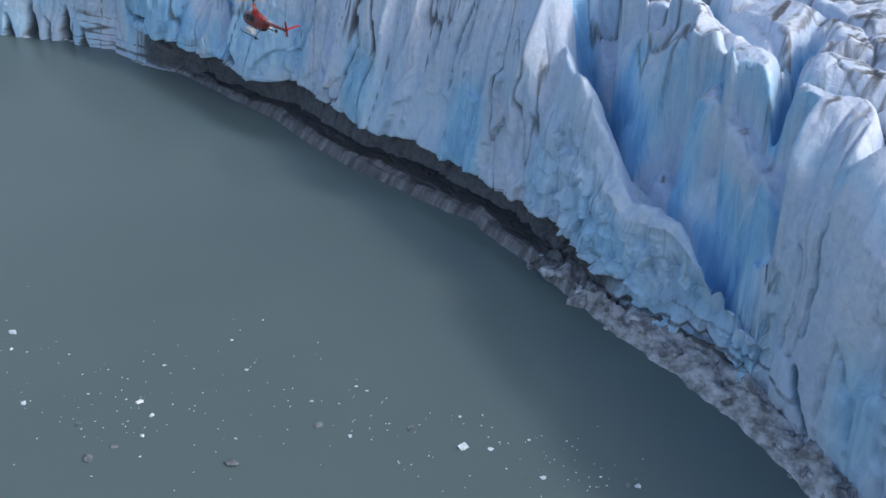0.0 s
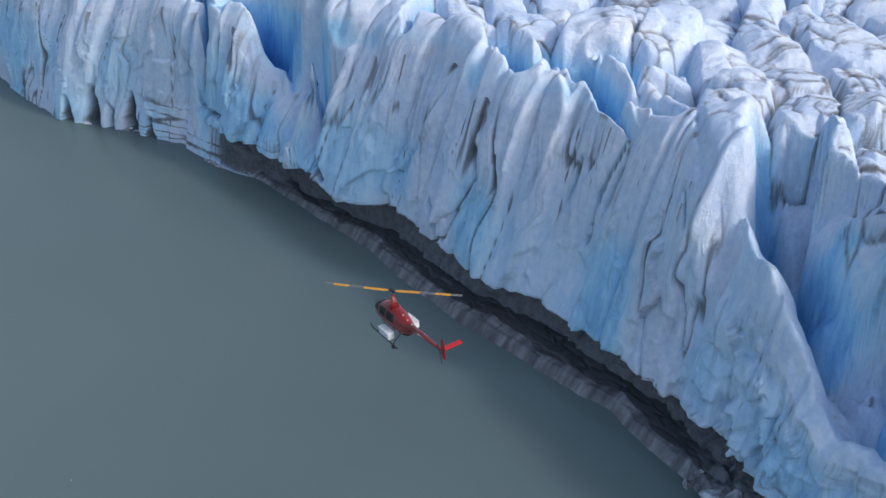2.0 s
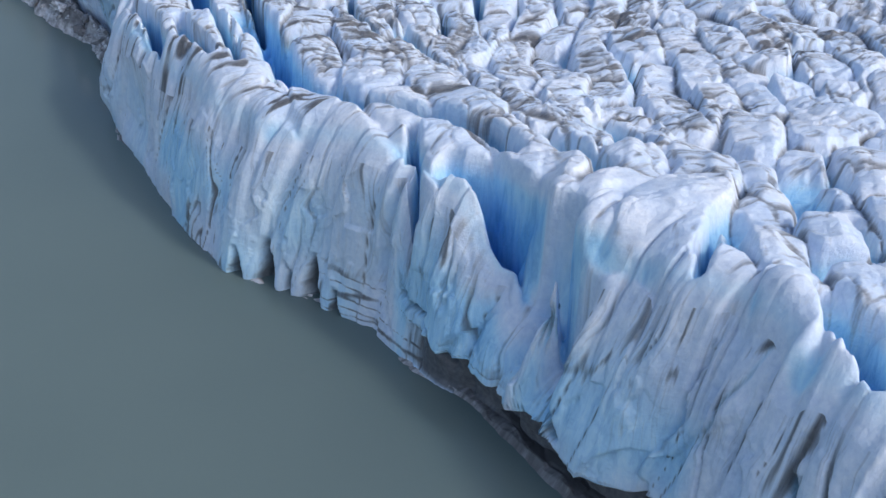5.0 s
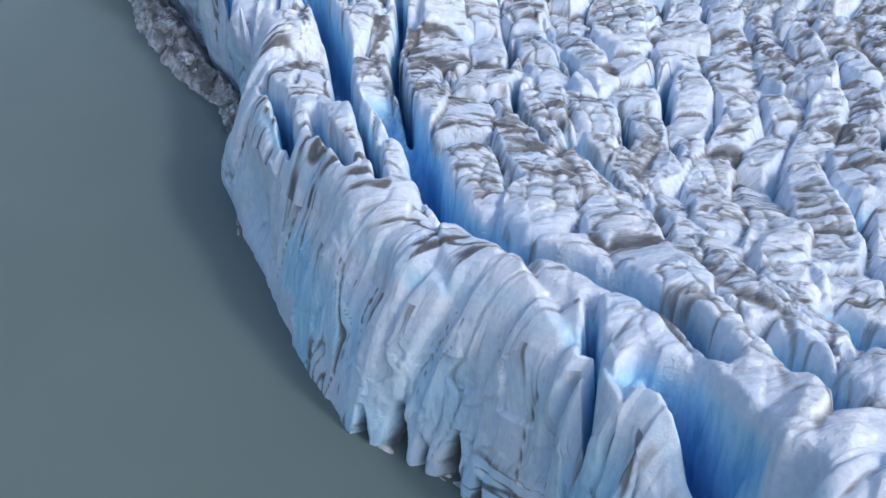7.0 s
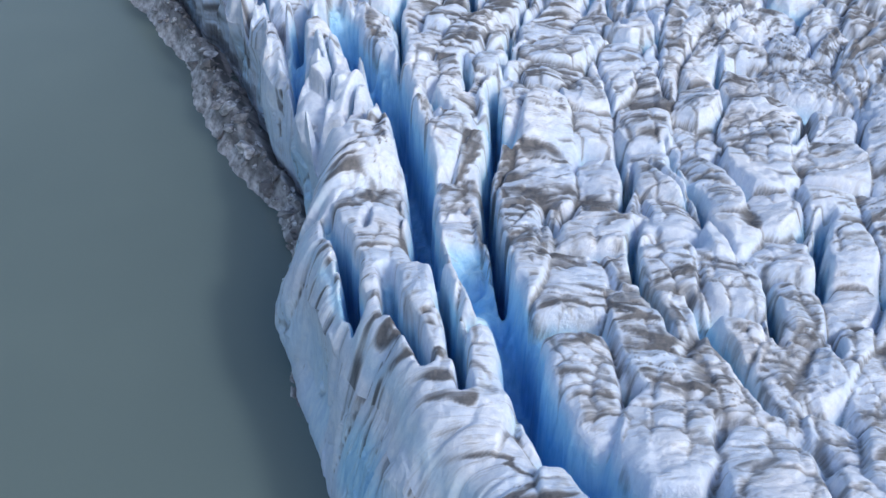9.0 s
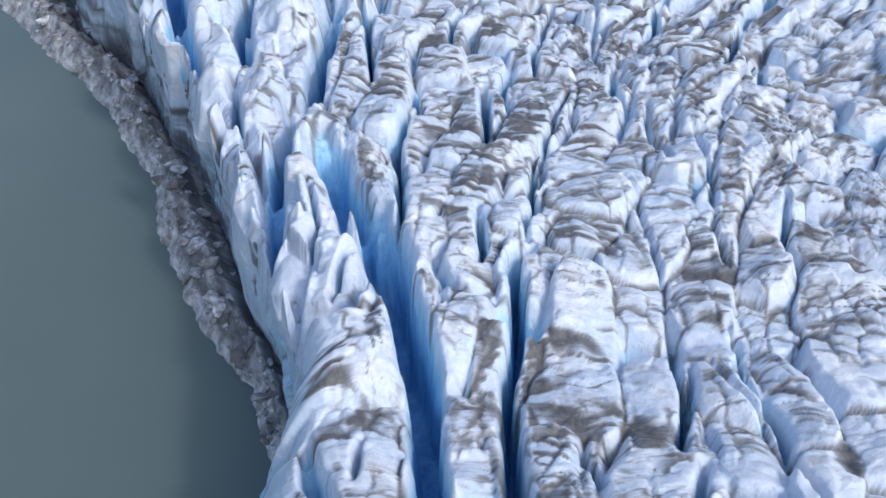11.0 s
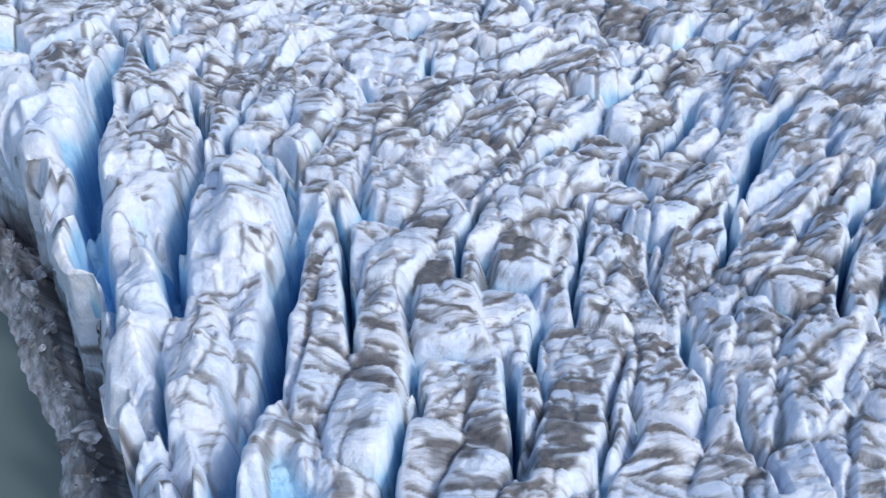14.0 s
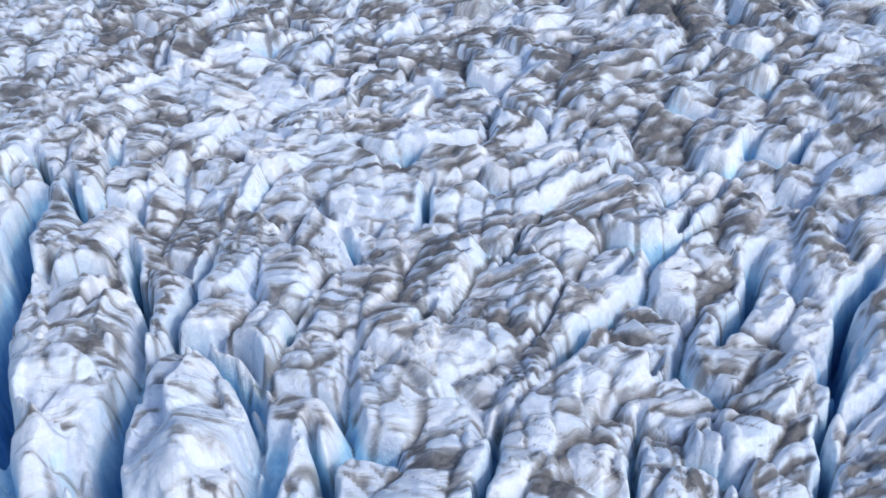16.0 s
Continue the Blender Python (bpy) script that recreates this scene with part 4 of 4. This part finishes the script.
    fine_strata = np.exp(-(rough(su / 34, sv * 0.8 + 0.25 * rough(su / 7, sv / 3, 159), 165) / 0.14) ** 2) * (1 - step(su, 42, 54)) * step(q, 0.25, 0.45)
    strata_dark = np.maximum(strata_dark * step(su, 10, 45), 1.3 * fine_strata)
    # the moat's shadow beside the cliff is put into the colour as well
    strata_dark = np.maximum(strata_dark, 1.0 * moat * np.clip(0.4 + rough(su / 5, sv / 3, 158), 0, 1))
    # below the notched cliff the shelf is darker, most of all its inner part
    shade_rock = np.maximum(deep * step(q + 0.12 * rough(su / 5, sv / 2, 95), 0.34, 0.42), np.maximum(0.7 * strata_dark, deep * np.clip(0.75 + 0.2 * rough(su / 0.9, sv / 6, 118), 0, 0.94)))
    x, y = to_world(su, sv)
    shelf = sheet("rubble_shelf", x, y, sz, BERM, dirt_shade=shade_rock, flow_x=su * (1 + 0.7 * deep), flow_y=(sv + sz) * (1 - 0.7 * deep))
    smooth_seam(face, field)
    SHELF_GROUND.append((sv, sz))
    root = new("glacier")
    tagged(root, "crevassed blue-white glacier with grit bands above the lake", "glacier", kind="structure")
    for ob in (field, face, shelf):
        ob.parent = root
    tagged(field, "jagged white and blue ice ridges streaked with grey grit")
    tagged(face, "fluted pale blue ice cliff with dark streaks")
    tagged(shelf, "dark grey layered basal ice and rubble at the waterline")


glacier()


# ---- helpers for things ----
def part(name, bm, mat, parent, label=""):
    me = bpy.data.meshes.new(name)
    bm.to_mesh(me)
    bm.free()
    me.materials.append(mat)
    ob = new(name, me)
    if parent:
        ob.parent = parent
    if label:
        ob["label"] = label
    return ob


def plain(name, colour, roughness=0.5, metal=0.0, vary=0.15, scale=3.0, coat=0.0):
    m, n, l, p = material(name)
    tex = n.new("ShaderNodeTexCoord")
    noise_node = node(n, "ShaderNodeTexNoise", Scale=scale, Detail=5.0)
    l.new(tex.outputs["Object"], noise_node.inputs["Vector"])
    dark = tuple(c * (1 - vary) for c in colour)
    pale = tuple(min(1, c * (1 + vary)) for c in colour)
    l.new(ramp(n, l, noise_node.outputs[0], (0.35, dark), (0.65, pale)), p.inputs["Base Color"])
    p.inputs["Roughness"].default_value = roughness
    p.inputs["Metallic"].default_value = metal
    p.inputs["Coat Weight"].default_value = coat
    return m


FLOE = plain("clean_floe_ice", (0.80, 0.87, 0.92), 0.4, vary=0.12, scale=1.5)
SLUSH = plain("grey_floe_ice", (0.17, 0.19, 0.20), 0.5, vary=0.4, scale=2.0)


def block_material():
    m, n, l, p = material("fallen_block_ice")
    one = n.new("ShaderNodeObjectInfo")
    tex = n.new("ShaderNodeTexCoord")
    stain = node(n, "ShaderNodeTexNoise", Scale=1.3, Detail=5.0, Roughness=0.65)
    l.new(tex.outputs["Object"], stain.inputs["Vector"])
    tone = ramp(n, l, one.outputs["Random"], (0.0, (0.18, 0.18, 0.19)), (0.4, (0.40, 0.40, 0.42)), (0.7, (0.64, 0.66, 0.71)), (1.0, (0.80, 0.84, 0.90)))
    l.new(mix(n, l, ramp(n, l, stain.outputs[0], (0.42, (0.75, 0.75, 0.75)), (0.6, (0, 0, 0))), tone, (0.12, 0.12, 0.125)), p.inputs["Base Color"])
    p.inputs["Roughness"].default_value = 0.55
    return m


BLOCK = block_material()


def chunk(bm, size, seed, flat=0.5, at=(0, 0, 0)):
    """A broken, angular lump of ice: the hull of scattered points."""
    rnd = random.Random(seed)
    verts = []
    for i in range(14):
        a, e = rnd.uniform(0, 2 * math.pi), math.asin(rnd.uniform(-1, 1))
        r = rnd.uniform(0.75, 1.1)
        verts.append(bm.verts.new((at[0] + size * r * math.cos(a) * math.cos(e), at[1] + size * r * rnd.uniform(0.6, 1.0) * math.sin(a) * math.cos(e), at[2] + size * flat * r * math.sin(e))))
    hull = bmesh.ops.convex_hull(bm, input=verts)
    loose = [g for g in hull["geom_interior"] + hull["geom_unused"] if isinstance(g, bmesh.types.BMVert)]
    bmesh.ops.delete(bm, geom=list(set(loose)), context='VERTS')


def floe(u, v, size, mat, label, seed):
    bm = bmesh.new()
    chunk(bm, size, seed, 0.45)
    ob = part("ice_floe", bm, mat, None)
    ob.matrix_world = pose(*place(u, v, 0.08 * size), 0, 0, seed * 47)
    tagged(ob, label, "ice floe", group="floes on the lake")


WHITE_FLOE, GREY_FLOE = "small white ice floe afloat on grey water", "low dark grey ice floe awash in the lake"
for i, (u, v, s) in enumerate([(82, -65.7, 0.95), (52, -60.5, 0.7), (11, -33.8, 1.0), (24, -43.4, 0.45), (35, -55.1, 0.4), (8, -31.4, 0.5), (78, -67.9, 0.4), (47, -44.8, 0.4),
                               (34, -42.5, 0.4), (-1, -30.4, 0.5), (-11, -22.8, 0.6), (64, -72.9, 0.6), (32, -35.6, 0.35), (48, -60.8, 0.5), (16, -29.6, 0.35), (30, -35.2, 0.3), (45, -64.3, 0.45)]):
    floe(u, v, s, FLOE, WHITE_FLOE, 11 + i)
for i, (u, v, s) in enumerate([(31, -58.4, 1.3), (29, -45.1, 0.9), (19, -36.2, 0.7), (46, -72.2, 1.1), (46, -68.3, 0.8), (54, -69.6, 0.7), (-10, -23.4, 0.7)]):
    floe(u, v, s, SLUSH, GREY_FLOE, 61 + i)


def brash():
    """Crumbs of ice too small to count, drifting in loose streaks."""
    rnd = random.Random(5)
    bm = bmesh.new()
    for cu, cv, n, su, sv in ((52, -61, 50, 9, 5), (25, -40, 60, 16, 5), (-4, -28, 70, 9, 4), (70, -70, 40, 14, 6), (40, -48, 40, 16, 8)):
        for i in range(n):
            u, v = cu + rnd.gauss(0, su), cv + rnd.gauss(0, sv)
            chunk(bm, rnd.uniform(0.06, 0.17) * (1 + (rnd.random() > 0.92)), rnd.random(), 0.4, place(u, v, 0.01))
    ob = part("brash_ice", bm, FLOE, None)
    tagged(ob, "scattered crumbs of white brash ice on the lake", "brash ice", kind="stuff")


brash()


def fallen_blocks():
    rnd = random.Random(8)
    shapes = []
    for i in range(10):
        bm = bmesh.new()
        chunk(bm, 1.0, 200 + i, rnd.uniform(0.5, 0.9))
        me = bpy.data.meshes.new("ice_block")
        bm.to_mesh(me)
        bm.free()
        me.materials.append(BLOCK)
        shapes.append(me)
    glacier_root = bpy.data.objects["glacier"]
    sv, sz = SHELF_GROUND[0]
    for i in range(290):
        u = rnd.uniform(285, 470) if i < 225 else rnd.uniform(-45, 38)
        wide = float(along(SHELF, u))
        v = float(along(SHORE, u)) + (rnd.triangular(0.12, 0.95, 0.4) if i < 225 else rnd.uniform(0.1, 1)) * wide
        s = rnd.uniform(0.4, 1.1) * (2.2 if rnd.random() > 0.75 else 1)
        col = int(np.searchsorted(COLS, u))
        ground = float(sz[int(np.abs(sv[:, col] - v).argmin()), col])
        ob = new("ice_block", rnd.choice(shapes))
        ob.parent = glacier_root
        ob.matrix_world = pose(*place(u, v, ground + 0.25 * s), rnd.uniform(-35, 35), rnd.uniform(-35, 35), rnd.uniform(0, 360)) @ Matrix.Diagonal((s, s * rnd.uniform(0.6, 1.6), s * rnd.uniform(0.7, 1.1), 1))


fallen_blocks()


# ---- helicopter: hovering over the lake, rotor at rest; nose along +x, skids at z 0 ----
RED = plain("red_paint", (0.25, 0.018, 0.015), 0.35, vary=0.18, scale=1.2, coat=0.5)
BRIGHT_RED = plain("bright_red_paint", (0.50, 0.02, 0.02), 0.4, vary=0.1)
BLACK = plain("black_paint", (0.02, 0.02, 0.022), 0.5, vary=0.3)
GLASS = plain("tinted_window", (0.035, 0.04, 0.045), 0.08, vary=0.1)
WHITE = plain("white_pod_shell", (0.78, 0.78, 0.79), 0.45, vary=0.06)


def banded_paint():
    m, n, l, p = material("banded_blade_paint")
    tex = n.new("ShaderNodeTexCoord")
    way = n.new("ShaderNodeSeparateXYZ")
    l.new(tex.outputs["Object"], way.inputs[0])
    grime = node(n, "ShaderNodeTexNoise", Scale=4.0, Detail=4.0)
    l.new(tex.outputs["Object"], grime.inputs["Vector"])
    yellow, grey = (0.75, 0.36, 0.03), (0.16, 0.165, 0.17)
    bands = ramp(n, l, math_node(n, l, 'DIVIDE', way.outputs[0], 5.03), (0.0, yellow), (0.40, yellow), (0.41, grey), (0.62, grey), (0.63, yellow), (0.84, yellow), (0.85, grey))
    l.new(mix(n, l, 1.0, bands, ramp(n, l, grime.outputs[0], (0.35, (0.82, 0.82, 0.82)), (0.65, (1, 1, 1))), 'MULTIPLY'), p.inputs["Base Color"])
    p.inputs["Roughness"].default_value = 0.45
    return m


BANDED = banded_paint()
STEEL = plain("grey_steel", (0.30, 0.30, 0.31), 0.35, metal=0.8)
LAMP = plain("white_marker", (0.85, 0.85, 0.82), 0.4, vary=0.05)

# station, half width, bottom, top
HULL = [(2.38, 0.05, 1.02, 1.12), (2.28, 0.26, 0.80, 1.32), (2.0, 0.46, 0.62, 1.62), (1.5, 0.60, 0.50, 1.90), (0.8, 0.67, 0.44, 2.10), (0.0, 0.68, 0.42, 2.16),
        (-0.7, 0.64, 0.45, 2.08), (-1.3, 0.54, 0.55, 1.94), (-1.9, 0.38, 0.80, 1.78), (-2.4, 0.22, 1.10, 1.66)]


def hull_point(x, turn, grow=1.0):
    xs = [-h[0] for h in HULL]
    half, low, high = (float(np.interp(-x, xs, [h[i] for h in HULL])) for i in (1, 2, 3))
    c, s = math.cos(turn), math.sin(turn)
    c, s = math.copysign(abs(c) ** 0.8, c), math.copysign(abs(s) ** 0.8, s)
    return (x, half * grow * c, (low + high) / 2 + (high - low) / 2 * grow * s)


def skin(stations, turns, grow=1.0, closed=False):
    bm = bmesh.new()
    rows = [[bm.verts.new(hull_point(x, t, grow)) for t in turns] for x in stations]
    for r0, r1 in zip(rows, rows[1:]):
        n = len(turns)
        for i in range(n if closed else n - 1):
            bm.faces.new((r0[i], r0[(i + 1) % n], r1[(i + 1) % n], r1[i]))
    if closed:
        bm.faces.new(rows[0])
        bm.faces.new(list(reversed(rows[-1])))
    else:
        bmesh.ops.solidify(bm, geom=bm.faces[:], thickness=-0.012)
    for f in bm.faces:
        f.smooth = True
    bmesh.ops.recalc_face_normals(bm, faces=bm.faces[:])
    return bm


def rod(points, radii, sides=10, squash=1.0):
    """A round bar through points, with a radius at each."""
    bm = bmesh.new()
    rows = []
    for i, p in enumerate(points):
        p = Vector(p)
        way = (Vector(points[min(i + 1, len(points) - 1)]) - Vector(points[max(i - 1, 0)])).normalized()
        q = way.to_track_quat('Z', 'Y')
        rows.append([bm.verts.new(p + q @ Vector((radii[i] * math.cos(a), squash * radii[i] * math.sin(a), 0))) for a in [2 * math.pi * k / sides for k in range(sides)]])
    for r0, r1 in zip(rows, rows[1:]):
        for k in range(sides):
            bm.faces.new((r0[k], r0[(k + 1) % sides], r1[(k + 1) % sides], r1[k]))
    bm.faces.new(rows[0])
    bm.faces.new(rows[-1])
    for f in bm.faces:
        f.smooth = len(f.verts) == 4
    bmesh.ops.recalc_face_normals(bm, faces=bm.faces[:])
    return bm


def box(size, at, bevel=0.03, taper=1.0):
    bm = bmesh.new()
    bmesh.ops.create_cube(bm, size=1.0)
    for v in bm.verts:
        k = taper if v.co.z > 0 else 1.0
        v.co = Vector((v.co.x * size[0] * k + at[0], v.co.y * size[1] * k + at[1], v.co.z * size[2] + at[2]))
    bmesh.ops.bevel(bm, geom=bm.edges[:], offset=bevel, segments=2, affect='EDGES', clamp_overlap=True)
    return bm


def blade_mesh(root, tip, chord, thick, lift=0.0):
    """A thin aerofoil blade along the line from root to tip (x only)."""
    bm = bmesh.new()
    outline = [(-0.5, 0), (-0.2, 0.5), (0.2, 0.42), (0.5, 0.05), (0.2, -0.25), (-0.2, -0.35)]
    rows = []
    for x, k, z in ((root, 0.6, 0), (root + 0.25, 1, 0), (root * 0.4 + tip * 0.6, 1, lift * 0.5), (tip, 0.95, lift)):
        rows.append([bm.verts.new((x, chord * k * a, thick * b + z)) for a, b in outline])
    for r0, r1 in zip(rows, rows[1:]):
        for i in range(6):
            bm.faces.new((r0[i], r0[(i + 1) % 6], r1[(i + 1) % 6], r1[i]))
    bm.faces.new(rows[0])
    bm.faces.new(rows[-1])
    bmesh.ops.recalc_face_normals(bm, faces=bm.faces[:])
    return bm


def helicopter():
    root = new("helicopter")
    tagged(root, "dark red light helicopter with white side pods flying over the lake", "helicopter")
    ring = [2 * math.pi * k / 24 for k in range(24)]
    body = part("fuselage", skin([2.38, 2.28, 2.15, 2.0, 1.75, 1.5, 1.15, 0.8, 0.4, 0.0, -0.35, -0.7, -1.0, -1.3, -1.6, -1.9, -2.15, -2.4], ring, closed=True), RED, root)
    part("windscreen", skin([2.30, 2.2, 2.0, 1.75, 1.5, 1.25], [radians(a) for a in range(8, 173, 11)], 1.012), GLASS, body, "dark tinted bubble windscreen")
    for side in (0, 180):
        sign = 1 if side == 0 else -1
        turns = [radians(side + sign * a) for a in (2, 14, 26, 38, 48)]
        part("door_window", skin([1.1, 0.8, 0.5, 0.25], turns, 1.012), GLASS, body, "dark tinted side window")
        part("rear_window", skin([0.1, -0.2, -0.5, -0.75], turns, 1.012), GLASS, body, "dark tinted side window")
        part("belly_stripe", skin([1.9, 1.2, 0.5, -0.3, -1.0, -1.6], [radians(side - sign * a) for a in (22, 30, 38)], 1.01), WHITE, body, "pale stripe")
    part("engine_cowl", rod([(-0.9, 0, 0.72), (-1.5, 0, 0.78), (-2.1, 0, 0.98)], [0.38, 0.34, 0.16], 14), BLACK, root, "dark engine bay under the tail")
    part("mast_fairing", rod([(-0.1, 0, 2.0), (-0.06, 0, 2.5), (0, 0, 3.05)], [0.42, 0.24, 0.15], 14, 0.45), RED, root)
    part("mast", rod([(0, 0, 3.0), (0, 0, 3.36)], [0.05, 0.05]), STEEL, root, "bare steel mast")
    hub = part("rotor_hub", box((0.55, 0.2, 0.14), (0, 0, 3.38), 0.04), BLACK, root)
    for turn in (0, 180):
        blade = part("rotor_blade", blade_mesh(0.25, 5.03, 0.27, 0.05, 0.12), BANDED, hub, "rotor blade painted in yellow and grey bands")
        blade.matrix_local = pose(0, 0, 3.40, 0, 0, turn + 40)
    boom = part("tail_boom", rod([(-2.1, 0, 1.52), (-3.6, 0, 1.58), (-5.2, 0, 1.66), (-6.25, 0, 1.72)], [0.24, 0.19, 0.14, 0.10], 14), RED, root)
    for x, s in ((-1.2, 0.05), (-1.75, 0.045), (-2.3, 0.045)):
        bm = bmesh.new()
        bmesh.ops.create_uvsphere(bm, u_segments=10, v_segments=6, radius=s, matrix=Matrix.Translation((x, 0.0, 1.99 if x > -1.5 else (1.84 if x > -2 else 1.77))))
        part("marker_light", bm, LAMP, root, "small white light")
    for sign in (1, -1):
        for k in range(4):
            part("boom_marking", box((0.13, 0.012, 0.11), (-3.35 - 0.2 * k, sign * (0.19 - 0.008 * k), 1.62), 0.004), WHITE, boom, "short white painted bar")
    part("upper_fin", box((0.5, 0.04, 0.95), (-6.2, 0, 2.2), 0.015, 0.6), BRIGHT_RED, root)
    part("lower_fin", box((0.42, 0.04, 0.6), (-6.15, 0, 1.38), 0.015), BRIGHT_RED, root)
    part("stabiliser", box((0.46, 1.5, 0.05), (-6.05, -0.78, 1.76), 0.018), BRIGHT_RED, root, "bright red one-sided tailplane")
    tail = part("tail_rotor_hub", rod([(-6.25, 0.05, 1.72), (-6.25, 0.32, 1.72)], [0.06, 0.05]), BLACK, root)
    for turn in (78, 258):
        b2 = part("tail_rotor_blade", blade_mesh(0.06, 0.74, 0.11, 0.02), BLACK, tail, "dark tail rotor blade")
        b2.matrix_local = pose(-6.25, 0.32, 1.72, 90, 0, 0) @ pose(0, 0, 0, 0, 0, turn)
    for sign in (1, -1):
        y = sign * 1.09
        skid = part("skid", rod([(1.75, y, 0.32), (1.5, y, 0.12), (1.2, y, 0.05), (-1.9, y, 0.05)], [0.04, 0.04, 0.04, 0.04]), BLACK, root)
        part("ground_wheel", rod([(-1.55, y + sign * 0.06, 0.12), (-1.55, y + sign * 0.2, 0.12)], [0.17, 0.17], 16), BLACK, skid, "black rubber wheel")
        for x in (0.75, -1.25):
            part("strut", rod([(x, sign * 0.4, 0.62), (x, sign * 0.8, 0.38), (x, y, 0.07)], [0.045, 0.04, 0.04]), BLACK, root)
        pod = part("side_pod", box((1.35, 0.5, 0.5), (-0.35, sign * 1.02, 0.55), 0.06), WHITE, root, "boxy white cargo pod above the skid")
        part("pod_lid", box((1.39, 0.54, 0.06), (-0.35, sign * 1.02, 0.82), 0.02), WHITE, pod)
        part("lid_seam", box((0.02, 0.545, 0.065), (-0.35, sign * 1.02, 0.823), 0.004), STEEL, pod, "grey seam")
    root.matrix_world = pose(-20.40, 118.62, 67.03, -2.1, 2.9, 126.5)


helicopter()
